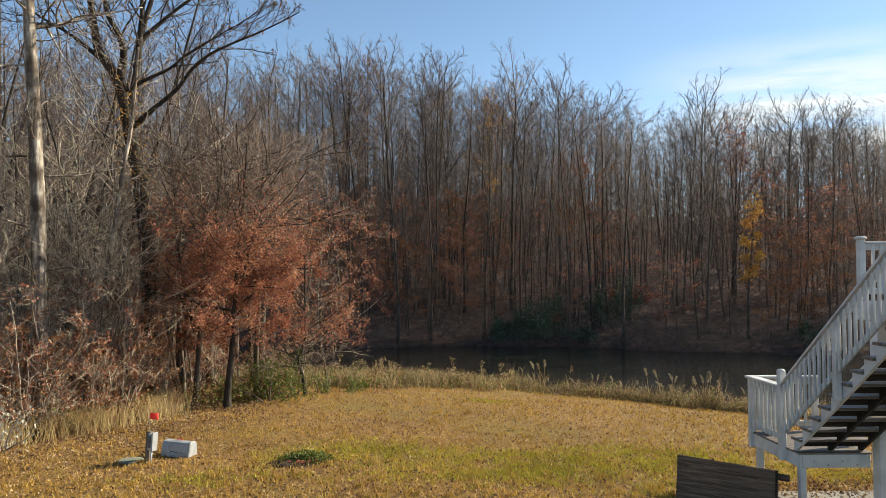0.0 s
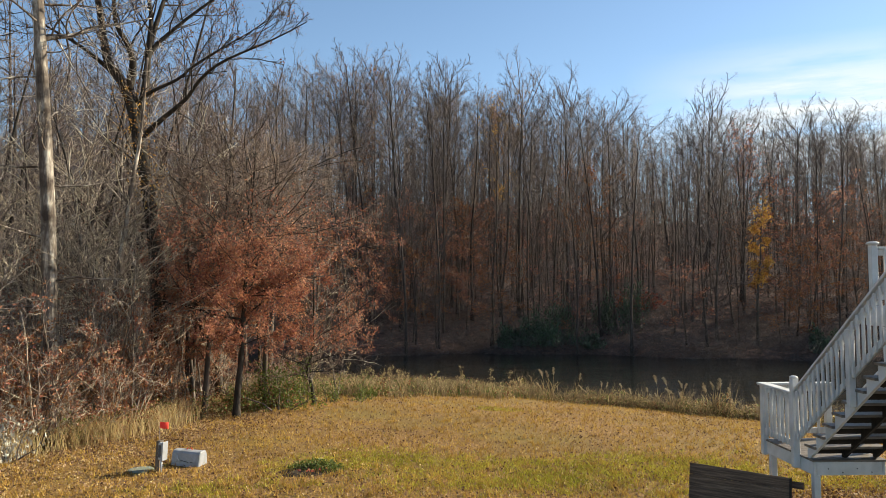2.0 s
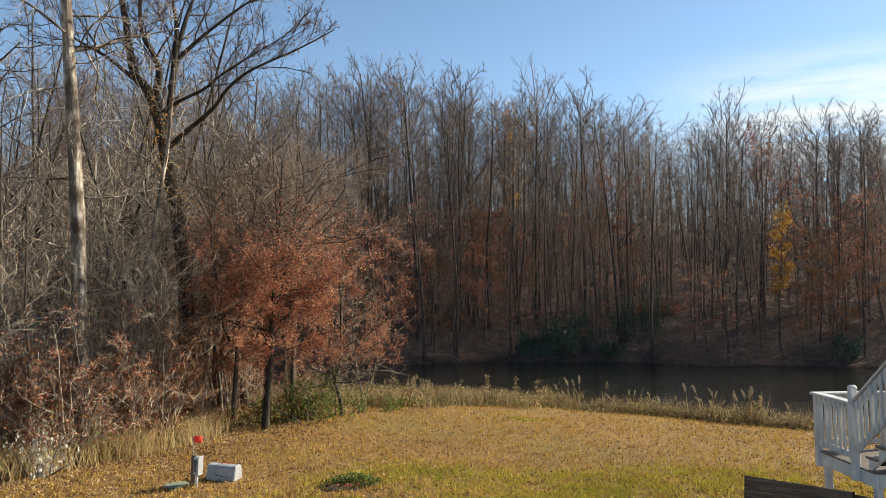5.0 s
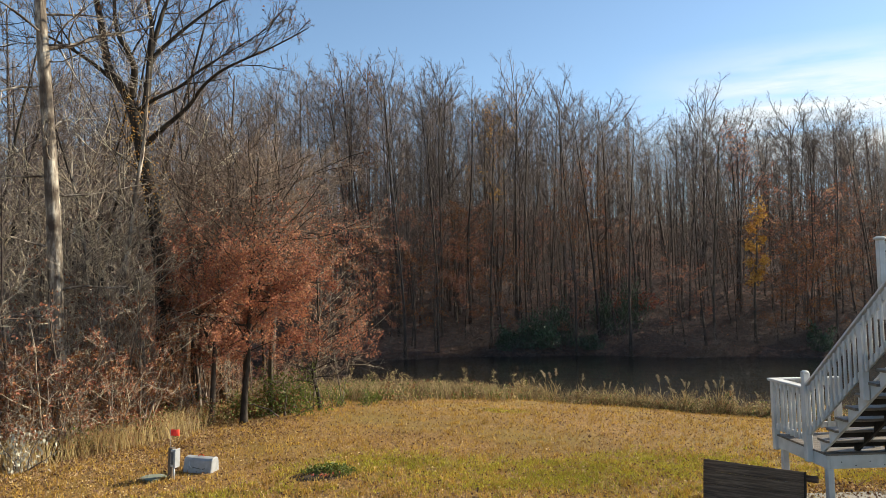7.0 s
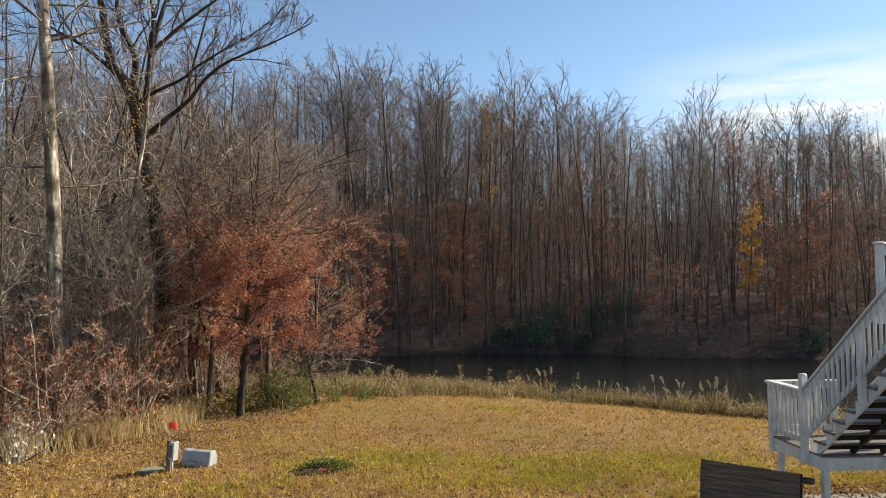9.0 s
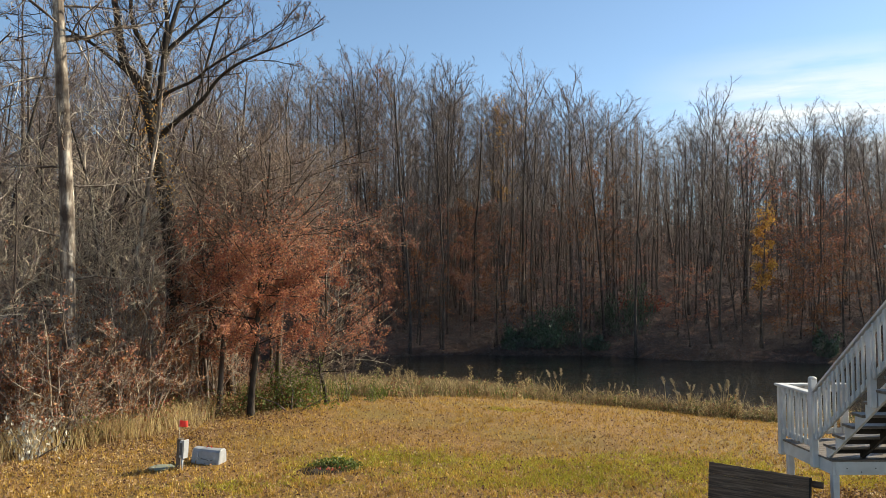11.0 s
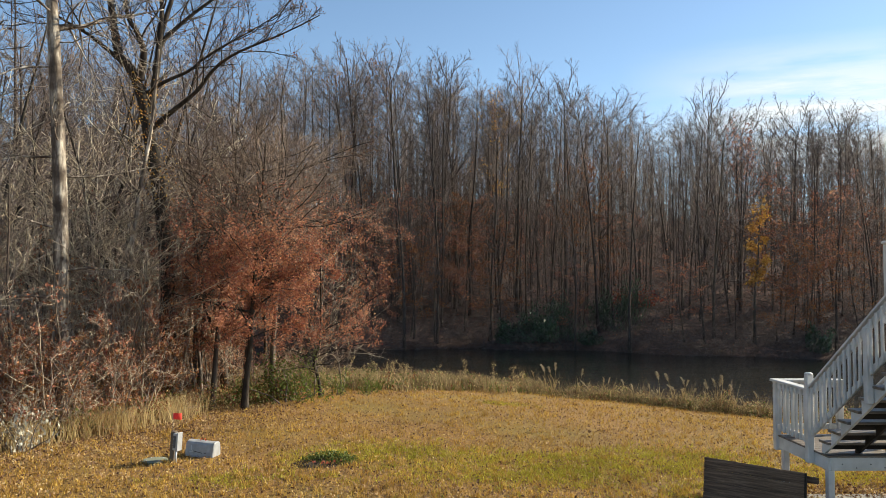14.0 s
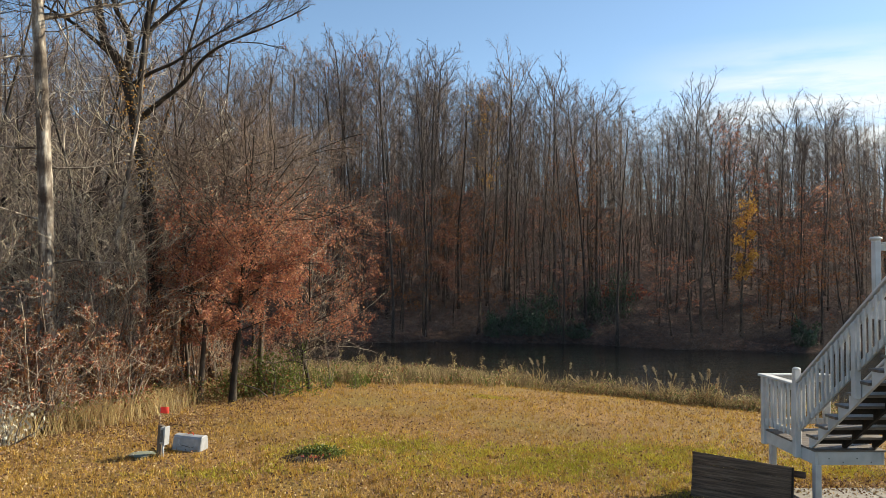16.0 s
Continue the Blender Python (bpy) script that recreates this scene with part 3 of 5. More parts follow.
# ---- stairs and deck ----
SX0, SX1 = 5.45, 6.42           # stair's sides
LZ = 0.86                      # landing floor
RISER, RUN, NOSE_Y = 0.185, 0.242, 10.42


def stair_landing():
    e = thing("stair_landing", (5.98, 10.95, 0), "white-painted timber landing on posts at the foot of a stair", "landing")
    x0, x1, y0, y1 = SX0, 6.445, 10.22, 11.67
    for a, b, c, d in ((x0, x0 + 0.04, y0, y1), (x1 - 0.04, x1, y0, y1)):
        slab("skirt_board", a, b, c, d, LZ - 0.21, LZ - 0.03, PAINT, e)
    for c in (y0, y1 - 0.04):
        slab("skirt_board", x0 + 0.042, x1 - 0.042, c, c + 0.04, LZ - 0.21, LZ - 0.03, PAINT, e)
    n = 10
    for i in range(n):
        w = (y1 - y0 + 0.03) / n
        slab("deck_board", x0 - 0.015, x1 + 0.015, y0 - 0.015 + i * w, y0 - 0.015 + (i + 1) * w - 0.006, LZ - 0.028, LZ, TREAD, e, "worn dark brown deck board")
    for px, py in ((x0 + 0.055, y0 + 0.055), (x0 + 0.06, y1 - 0.12)):
        slab("leg", px - 0.045, px + 0.045, py - 0.045, py + 0.045, -0.12, LZ - 0.211, PAINT, e)
    # railing round the far and the open side
    slab("corner_post", x0 - 0.05, x0 + 0.04, y1 - 0.045, y1 + 0.045, LZ - 0.24, LZ + 0.825, PAINT, e)
    slab("corner_post", x1 - 0.04, x1 + 0.05, y1 - 0.045, y1 + 0.045, LZ - 0.24, LZ + 0.825, PAINT, e)
    slab("rail_cap", x0 - 0.085, x0 + 0.065, 10.66, y1 + 0.07, LZ + 0.827, LZ + 0.865, PAINT, e)
    slab("rail_cap", x0 + 0.067, x1 + 0.06, y1 - 0.07, y1 + 0.07, LZ + 0.827, LZ + 0.865, PAINT, e)
    slab("top_rail", x0 - 0.03, x0 + 0.01, 10.66, y1 - 0.047, LZ + 0.735, LZ + 0.825, PAINT, e)
    slab("bottom_rail", x0 - 0.03, x0 + 0.01, 10.66, y1 - 0.047, LZ + 0.08, LZ + 0.165, PAINT, e)
    slab("top_rail", x0 + 0.042, x1 - 0.042, y1 - 0.02, y1 + 0.02, LZ + 0.735, LZ + 0.825, PAINT, e)
    slab("bottom_rail", x0 + 0.042, x1 - 0.042, y1 - 0.02, y1 + 0.02, LZ + 0.08, LZ + 0.165, PAINT, e)
    me = box_mesh("baluster", 0.036, 0.036, 0.74, 0.004)
    for i in range(7):
        part("baluster", me, PAINT, e, "", Matrix.Translation((x0 - 0.0485, 10.72 + i * 0.125, LZ + 0.45)))
    for i in range(7):
        part("baluster", me, PAINT, e, "", Matrix.Translation((x0 + 0.12 + i * 0.118, y1 - 0.04, LZ + 0.45)))
    for i in range(5):
        bolt = Build()
        bolt.tube([(x0 + 0.2 + i * 0.2, y0 - 0.006, LZ - 0.12 - 0.05 * (i % 2)), (x0 + 0.2 + i * 0.2, y0 + 0.004, LZ - 0.12 - 0.05 * (i % 2))], [0.009, 0.009], 8, True)
        part("bolt", bolt.mesh("bolt"), DARKMARK, e)


def newel(parent, x, y, z0, z1, cap):
    slab("newel_post", x - 0.047, x + 0.047, y - 0.047, y + 0.047, z0, z1, PAINT, parent, "", 0.008)
    b = Build()
    if cap:
        b.tube([(x, y, z1 + 0.002), (x, y, z1 + 0.02), (x, y, z1 + 0.022), (x, y, z1 + 0.045), (x, y, z1 + 0.06)], [0.06, 0.062, 0.085, 0.085, 0.05], 16, True)
    else:
        b.tube([(x, y, z1 - 0.01), (x, y, z1 + 0.012), (x, y, z1 + 0.026), (x, y, z1 + 0.03)], [0.058, 0.056, 0.035, 0.005], 12, True)
    part("post_cap", b.mesh("post_cap"), PAINT, parent)


def stair():
    e = thing("staircase", (5.98, 9.4, LZ), "white-painted open timber staircase with balusters and worn treads", "stairs")
    n = 11
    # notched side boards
    for x, m, lab in ((SX0 + 0.01, PAINT, ""), (SX1 - 0.05, UNDER, "unpainted carriage, near-black with the stair's shade in its colour"), ((SX0 + SX1) / 2, UNDER, "unpainted carriage, near-black with the stair's shade in its colour")):
        prof = []
        for k in range(n):
            y = NOSE_Y - RUN * k - 0.03
            z = LZ + RISER * (k + 1) - 0.04
            prof += [(y, z - RISER + (0.0 if k else 0.042)), (y, z)]
        prof += [(NOSE_Y - RUN * n - 0.03, LZ + RISER * n - 0.04), (NOSE_Y - RUN * n - 0.03, LZ + RISER * n - 0.09), (NOSE_Y - 0.09, LZ + 0.002)]
        b = Build()
        k = len(prof)
        v = [(x, y, z) for y, z in prof] + [(x + 0.04, y, z) for y, z in prof]
        bm = bmesh.new()
        vs = [bm.verts.new(p) for p in v]
        bm.faces.new(vs[:k])
        bm.faces.new(vs[k:][::-1])
        for i in range(k):
            j = (i + 1) % k
            bm.faces.new((vs[i], vs[k + i], vs[k + j], vs[j]))
        bmesh.ops.recalc_face_normals(bm, faces=bm.faces)
        bmesh.ops.triangulate(bm, faces=bm.faces[:2])
        me = bpy.data.meshes.new("stringer")
        bm.to_mesh(me)
        bm.free()
        part("stringer", me, m, e, lab)
    for k in range(n):
        y, z = NOSE_Y - RUN * k, LZ + RISER * (k + 1)
        slab("tread", SX0 - 0.02, SX1 + 0.02, y - RUN - 0.005, y, z - 0.036, z, TREAD, e, "worn dark brown tread")
        slab("riser", SX0 + 0.052, SX1 - 0.052, y - 0.05, y - 0.032, z - RISER + (0.045 if k else 0.05), z - 0.038, UNDER, e, "unpainted riser board, near-black with the stair's shade in its colour")
    # railing: near newel, mid posts, sloped rails, balusters
    newel(e, SX0 - 0.047, 10.61, LZ - 0.19, LZ + 1.07, False)
    slope = math.atan(0.735)
    for x in (SX0 - 0.03, SX1 - 0.02):
        for py in (9.18, 7.98) if x < 6 else (10.6, 9.18, 7.98):
            zf = LZ + RISER * (1 + (NOSE_Y - py) / RUN)
            slab("newel_post", x - 0.04 - 0.012, x + 0.04 - 0.012, py - 0.045, py + 0.045, zf - 0.25, zf + 0.7, PAINT, e)
        y_a, y_b = 10.56, 7.85
        mid = (y_a + y_b) / 2
        zc = LZ + RISER * (1 + (NOSE_Y - mid) / RUN)
        L = math.hypot(y_a - y_b, (y_a - y_b) * 0.735)
        for name, dz, th, wd in (("rail_cap", 0.775, 0.035, 0.12), ("top_rail", 0.69, 0.1, 0.036), ("bottom_rail", 0.115, 0.085, 0.036)):
            part(name, box_mesh(name, wd, L, th), PAINT, e, "", pose(x, mid, zc + dz, -math.degrees(slope), 0, 0))
        me = box_mesh("baluster", 0.034, 0.034, 0.68, 0.006)
        for i in range(22):
            py = 10.49 - i * 0.118
            if min(abs(py - 9.18), abs(py - 7.98)) < 0.06:
                continue
            zf = LZ + RISER * (1 + (NOSE_Y - py) / RUN)
            part("baluster", me, PAINT, e, "", Matrix.Translation((x - 0.0365, py, zc + 0.735 * (mid - py) + 0.385)))


def deck():
    e = thing("deck", (9, 9, 0), "raised white-painted timber deck with baluster railing", "deck")
    dz, y1, x0 = 2.95, 10.55, 6.5
    for i in range(34):
        y = y1 - 0.14 * (i + 1)
        slab("deck_board", x0 if y > 7.95 else 5.35, 12.5, y, y + 0.134, dz - 0.03, dz, TREAD, e, "worn dark brown deck board")
    slab("fascia", x0 - 0.04, 12.5, y1 + 0.002, y1 + 0.042, dz - 0.28, dz - 0.005, PAINT, e)
    slab("fascia", x0 - 0.042, x0 - 0.002, 8.12, y1, dz - 0.28, dz - 0.005, PAINT, e)
    for i in range(8):
        slab("joist", x0 + 0.4 + i * 0.7, x0 + 0.44 + i * 0.7, 6.3, y1, dz - 0.27, dz - 0.032, UNDER, e, "unpainted joist, near-black with the underside's shade in its colour")
    for x, y in ((6.56, 10.12), (9.5, 10.3), (12.3, 10.3), (6.63, 6.4), (9.5, 6.4), (12.3, 6.4)):
        slab("deck_post", x - 0.1, x + 0.1, y - 0.09, y + 0.09, -0.15, dz - 0.29, PAINT, e)
    for x, y in ((6.54, 10.5), (8.5, 10.5), (10.4, 10.5)):
        newel(e, x, y, dz - 0.2, dz + 0.85, True)
    slab("rail_cap", 6.59, 12.5, 10.44, 10.56, dz + 0.8, dz + 0.835, PAINT, e)
    slab("top_rail", 6.59, 12.5, 10.48, 10.52, dz + 0.71, dz + 0.798, PAINT, e)
    slab("bottom_rail", 6.59, 12.5, 10.48, 10.52, dz + 0.08, dz + 0.165, PAINT, e)
    me = box_mesh("baluster", 0.036, 0.036, 0.72, 0.004)
    for i in range(40):
        part("baluster", me, PAINT, e, "", Matrix.Translation((6.7 + i * 0.118, 10.47, dz + 0.44)))


stair_landing()
stair()
deck()


def leaning_board():
    e = thing("leaning_tabletop", (4.46, 10.5, 0), "dark weathered plank panel standing on its long edge", "wooden panel")
    a, b = Vector((3.97, 10.93, 0)), Vector((4.98, 9.99, 0))
    d = (b - a)
    turn = math.degrees(math.atan2(d.y, d.x))
    m = Matrix.Translation((a + b) / 2) @ pose(0, 0, 0, -7, 0, turn)
    L = d.length
    hs = (0.17, 0.165, 0.175, 0.16)
    z = 0.0
    for i, h in enumerate(hs):
        part("plank", box_mesh("plank", L, 0.035, h - 0.004, 0.004), TILEWOOD, e, "", m @ Matrix.Translation((0, 0, z + h / 2)))
        z += h
    for x in (-L / 2 + 0.12, L / 2 - 0.12):
        part("cross_batten", box_mesh("cross_batten", 0.09, 0.036, 0.6, 0.004), TILEWOOD, e, "", m @ Matrix.Translation((x, 0.038, 0.33)))
    part("edge_strip", box_mesh("edge_strip", 0.022, 0.05, 0.668, 0.003), UNDER, e, "", m @ Matrix.Translation((L / 2 + 0.012, 0, 0.335)))
    part("brace", box_mesh("brace", 0.5, 0.06, 0.085, 0.004), TILEWOOD, e, "short brown timber offcut", m @ Matrix.Translation((L / 2 - 0.1, 0.09, 0.58)))


leaning_board()


def patio():
    e = tagged(new("pavement"), "pale concrete slab strewn with leaves under the landing", "pavement", kind="structure")
    BASE[e] = Matrix.Identity(4)
    for i in range(3):
        for j in range(3):
            slab("slab", 5.5 + 1.25 * i, 5.5 + 1.25 * i + 1.238, 7.6 + 1.22 * j, 7.6 + 1.22 * j + 1.208, -0.08, 0.045, CONCRETE, e, "", 0.01)


patio()


def ground_at(x, y):
    return (x, y, ground_z(x, y))


# ---- things on the lawn ----
def mailbox():
    x, y = -4.25, 14.05
    z = ground_z(x, y)
    e = thing("mailbox", (x, y, z), "weathered white mailbox lying on the grass", "mailbox")
    m = pose(x, y, z - 0.01, 0, 3, -13)
    prof = [(-0.15, 0.0), (0.15, 0.0), (0.12, 0.2), (0.1, 0.25), (0.05, 0.275), (-0.05, 0.275), (-0.09, 0.262), (-0.115, 0.23)]
    k = len(prof)
    xs = [-0.29, -0.28, 0.23, 0.232]
    sc = [0.96, 1, 1, 0.97]
    b = Build()
    v = [(xx, p * s, q * s + 0.01) for xx, s in zip(xs, sc) for p, q in prof]
    f = [(i * k + j, i * k + (j + 1) % k, (i + 1) * k + (j + 1) % k, (i + 1) * k + j) for i in range(3) for j in range(k)]
    f += [tuple(range(k))[::-1], tuple(3 * k + j for j in range(k))]
    b.add(v, f)
    body = part("body", b.mesh("body", False), PLASTIC, e, "", m)
    b = Build()
    v = [(xx, p * s, q * s + 0.01 + (1 - s) * 0.14) for xx, s in ((0.236, 1.05), (0.265, 1.05), (0.278, 0.94)) for p, q in prof]
    f = [(i * k + j, i * k + (j + 1) % k, (i + 1) * k + (j + 1) % k, (i + 1) * k + j) for i in range(2) for j in range(k)]
    f += [tuple(range(k))[::-1], tuple(2 * k + j for j in range(k))]
    b.add(v, f)
    part("door", b.mesh("door", False), PLASTIC, e, "white mailbox door", m)
    b = Build()
    b.tube([(-0.17, -0.125, 0.21), (-0.16, -0.142, 0.14), (-0.12, -0.148, 0.1), (-0.2, -0.15, 0.09)], [0.009, 0.009, 0.009, 0.007], 6)
    part("signal_arm", b.mesh("signal_arm"), METAL, body, "bent grey signal arm", m)
    part("hinge_mark", box_mesh("hinge_mark", 0.16, 0.008, 0.012, 0.002), DARKMARK, body, "", m @ pose(-0.02, -0.14, 0.1, 0, 8, 0))
    part("hinge_mark", box_mesh("hinge_mark", 0.05, 0.008, 0.012, 0.002), DARKMARK, body, "", m @ pose(0.12, -0.142, 0.095, 0, -25, 0))
    b = Build()
    b.tube([(-0.07, 0, 0.285), (-0.05, 0, 0.315), (0.02, 0.01, 0.318), (0.04, 0.01, 0.285)], [0.008, 0.01, 0.01, 0.008], 6)
    part("top_bracket", b.mesh("top_bracket"), FLAG, body, "faded red bracket", m)


def utility_post():
    x, y = -4.62, 13.55
    z = ground_z(x, y)
    e = thing("utility_post", (x, y, z), "short timber post carrying a grey metal electrical box", "utility post")
    m = pose(x, y, z, 0, 3, -20)
    part("post", box_mesh("post", 0.09, 0.1, 0.62, 0.008), POSTWOOD, e, "", m @ Matrix.Translation((-0.045, 0.03, 0.24)))
    bx = part("meter_box", box_mesh("meter_box", 0.09, 0.11, 0.3, 0.01), METAL, e, "grey metal box", m @ Matrix.Translation((0.05, -0.02, 0.385)))
    part("cover", box_mesh("cover", 0.05, 0.012, 0.22, 0.006), DARKMARK, bx, "dark recessed cover", m @ Matrix.Translation((0.045, -0.079, 0.39)))
    part("side_flange", box_mesh("side_flange", 0.02, 0.14, 0.33, 0.005), PLASTIC, bx, "pale flange", m @ Matrix.Translation((0.108, -0.02, 0.39)))
    b = Build()
    b.tube([(0.05, -0.02, 0.24), (0.05, -0.02, -0.05)], [0.02, 0.02], 10, True)
    part("conduit", b.mesh("conduit"), METAL, e, "", m)


def tank_lid():
    x, y = -4.98, 13.62
    z = ground_z(x, y)
    b = Build()
    b.tube([(x, y, z - 0.05), (x, y, z + 0.02), (x, y, z + 0.03), (x, y, z + 0.04), (x, y, z + 0.045)], [0.22, 0.22, 0.23, 0.22, 0.18], 28, True)
    e = thing("tank_lid", (x, y, z), "round pale green access lid set in grass", "lid")
    part("cover", b.mesh("cover"), LID, e, "", Matrix.Translation((0, 0, 0)))
    for i in range(4):
        a = math.pi / 4 + i * math.pi / 2
        s = Build()
        s.tube([(x + 0.16 * math.cos(a), y + 0.16 * math.sin(a), z + 0.04), (x + 0.16 * math.cos(a), y + 0.16 * math.sin(a), z + 0.052)], [0.016, 0.014], 8, True)
        part("screw", s.mesh("screw"), METAL, e)


def marker_flag():
    x, y = -4.95, 14.45
    z = ground_z(x, y)
    e = thing("marker_flag", (x, y, z), "small red plastic marker flag on a wire", "marker flag")
    b = Build()
    b.tube([(x, y, z - 0.05), (x + 0.004, y, z + 0.4), (x, y, z + 0.72)], [0.0035, 0.003, 0.003], 6)
    part("wire", b.mesh("wire"), METAL, e)
    b = Build()
    n = 6
    v = [(x + 0.005 + 0.16 * i / n, y + 0.012 * math.sin(i * 1.3) + o, z + zz - 0.008 * i / n) for o in (0, 0.003) for zz in (0.6, 0.72) for i in range(n + 1)]
    k = n + 1
    f = [(i, i + 1, k + i + 1, k + i) for i in range(n)] + [(2 * k + i, 3 * k + i, 3 * k + i + 1, 2 * k + i + 1) for i in range(n)]
    f += [(k + i, k + i + 1, 3 * k + i + 1, 3 * k + i) for i in range(n)] + [(n, 2 * k + n, 3 * k + n, k + n)]
    b.add(v, f)
    part("flag", b.mesh("flag"), FLAG, e)


mailbox()
utility_post()
tank_lid()
marker_flag()


def blades(rng, n, xy, h, w, bend, zfun=ground_z):
    """Blades of grass: (n, 5, 3) tapering strips bending over."""
    x, y = xy[:, 0], xy[:, 1]
    z = np.array([zfun(a, b) for a, b in xy]) - 0.01
    a = rng.uniform(0, 6.3, n)
    dx, dy = np.cos(a), np.sin(a)
    hh = h * rng.uniform(0.5, 1.25, n)
    bb = bend * hh * rng.uniform(0.3, 1.3, n)
    b = rng.uniform(0, 6.3, n)
    lx, ly = np.cos(b), np.sin(b)
    P = lambda s, t, q: np.stack([x + dx * s * w / 2 + lx * bb * q, y + dy * s * w / 2 + ly * bb * q, z + hh * t], 1)
    return np.stack([P(-1, 0, 0), P(1, 0, 0), P(0.7, 0.6, 0.4), P(-0.7, 0.6, 0.4), P(0, 1, 1)], 1)


BLADE = [(0, 1, 2), (0, 2, 3), (3, 2, 4)]


def in_woods(x, y):
    return x < -5.9 - np.maximum(0, 17 - y) * 0.75


def stuff(name, me, material, label, category):
    return tagged(part(name, me, material, None), label, category, kind="stuff")


def lawn_grass():
    rng = np.random.default_rng(4)
    n = 150000
    y = 9.3 + 21 * rng.random(n) ** 1.7
    x = rng.uniform(-0.6, 0.68, n) * (y + 1)
    keep = ~in_woods(x, y) & (y < 31.0 - 0.75 * np.maximum(x, 0)) & ~((x > 5.45) & (x < 9.3) & (y > 7.5) & (y < 11.25))
    xy = np.stack([x, y], 1)[keep]
    # half of the blades stand in tufts
    half = len(xy) // 2
    tufts = xy[half:half + half // 9]
    size = rng.uniform(0.02, 0.07, (len(tufts), 1))
    pick = rng.integers(len(tufts), size=half)
    xy = np.concatenate([xy[:half], tufts[pick] + rng.normal(0, 1, (half, 2)) * size[pick]])
    v = np.concatenate([blades(rng, half, xy[:half], 0.055, 0.011, 0.9), blades(rng, half, xy[half:], 0.1, 0.012, 0.7)])
    stuff("lawn_grass", tri_mesh("lawn_grass", v, BLADE), GRASS_DRY, "short dry tan lawn grass", "grass")
    spots = [(2.4, 13.6, 1.0, 0.5), (4.3, 13.8, 1.1, 0.5), (-0.8, 14.4, 0.9, 0.5), (3.9, 11.3, 0.35, 0.3), (7.0, 12.3, 1.1, 0.3), (-1.7, 13.7, 0.8, 0.35),
             (2.3, 12.6, 0.6, 0.35), (5.2, 13.1, 0.7, 0.4), (1.0, 12.6, 1.5, 0.6), (3.3, 12.9, 1.8, 0.8), (-3, 12.2, 0.8, 0.3), (0.2, 14.1, 1.2, 0.4), (6.0, 12.5, 0.9, 0.35), (2.2, 20.5, 0.4, 0.4)]
    pts = []
    for cx, cy, sx, sy in spots:
        k = int(1800 * sx * sy / 0.4) + 200
        q = max(6, k // 28)
        cc = np.stack([rng.normal(cx, sx * 0.8, q), rng.normal(cy, sy * 0.9, q)], 1)
        pts.append(cc[rng.integers(q, size=k)] + rng.normal(0, 0.09, (k, 2)))
    pts = np.concatenate(pts)
    pts = pts[~((pts[:, 0] > 5.45) & (pts[:, 1] < 11.25))]
    v = blades(rng, len(pts), pts, 0.07, 0.012, 0.8)
    stuff("green_grass", tri_mesh("green_grass", v, BLADE), GRASS_GREEN, "patches of yellow-green living lawn grass", "grass")


def fallen_leaves():
    rng = np.random.default_rng(9)
    n = 36000
    y = 9.5 + 16 * rng.random(n) ** 1.5
    x = rng.uniform(-0.6, 0.66, n) * (y + 1)
    m = 9000
    y2 = rng.uniform(11, 19.5, m)
    x2 = -5.9 - np.maximum(0, 17 - y2) * 0.75 + np.abs(rng.normal(0, 1.5, m))
    x, y = np.concatenate([x, x2, rng.uniform(5.2, 9, 1500)]), np.concatenate([y, y2, rng.normal(11.35, 0.35, 1500)])
    c = np.stack([x, y, [ground_z(a, b) + 0.035 for a, b in zip(x, y)]], 1)
    c[-1500:, 2] += 0.02
    v = leaf_quads(rng, c, 0.046)
    v[:, :, 2] = c[:, None, 2] + (v[:, :, 2] - c[:, None, 2]) * 0.9
    stuff("fallen_leaves", tri_mesh("fallen_leaves", v, LEAF), LITTER, "dry brown fallen leaves scattered on the lawn", "leaves")


def leafy_mound():
    rng = np.random.default_rng(12)
    cx, cy = -1.95, 13.2
    z0 = ground_z(cx, cy)
    b = Build()
    v, f, k, R = [], [], 24, 6
    for r in range(R + 1):
        for i in range(k):
            a = 2 * math.pi * i / k
            q = r / R * (1 + 0.12 * math.sin(3 * a + 1))
            v.append((cx + 0.56 * q * math.cos(a), cy + 0.32 * q * math.sin(a), z0 - 0.02 + 0.09 * (1 - (r / R) ** 2) * (1 + 0.2 * math.sin(5 * a))))
    f = [(r * k + i, r * k + (i + 1) % k, (r + 1) * k + (i + 1) % k, (r + 1) * k + i) for r in range(R) for i in range(k)]
    b.add(v, f)
    e = thing("weedy_mound", (cx, cy, z0), "low earth mound overgrown with green creeper leaves", "mound")
    # dark base left bare at the creeper's left, painting its shadow
    part("soil", b.mesh("soil"), SHADOW_SOIL, e)
    n = 900
    a, q = rng.uniform(0, 6.3, n), np.sqrt(rng.random(n))
    c = np.stack([cx + 0.14 + 0.5 * q * np.cos(a), cy + 0.12 + 0.28 * q * np.sin(a), z0 + 0.1 * (1 - q ** 2) + 0.11 * rng.random(n) ** 2], 1)
    part("creeper", tri_mesh("creeper", leaf_quads(rng, c, 0.05, 0), LEAF), LEAF_GREEN, e, "green creeper leaves")
    c = np.stack([cx + 0.1 + rng.normal(0, 0.1, 24), cy - 0.2 + rng.normal(0, 0.05, 24), z0 + 0.07 + rng.uniform(0, 0.04, 24)], 1)
    tagged(part("dead_leaf_patch", tri_mesh("dead_leaf_patch", leaf_quads(rng, c, 0.045, 0), LEAF), LEAF_RED, e, "rust-red dead leaves"), kind="stuff")


lawn_grass()
fallen_leaves()
leafy_mound()


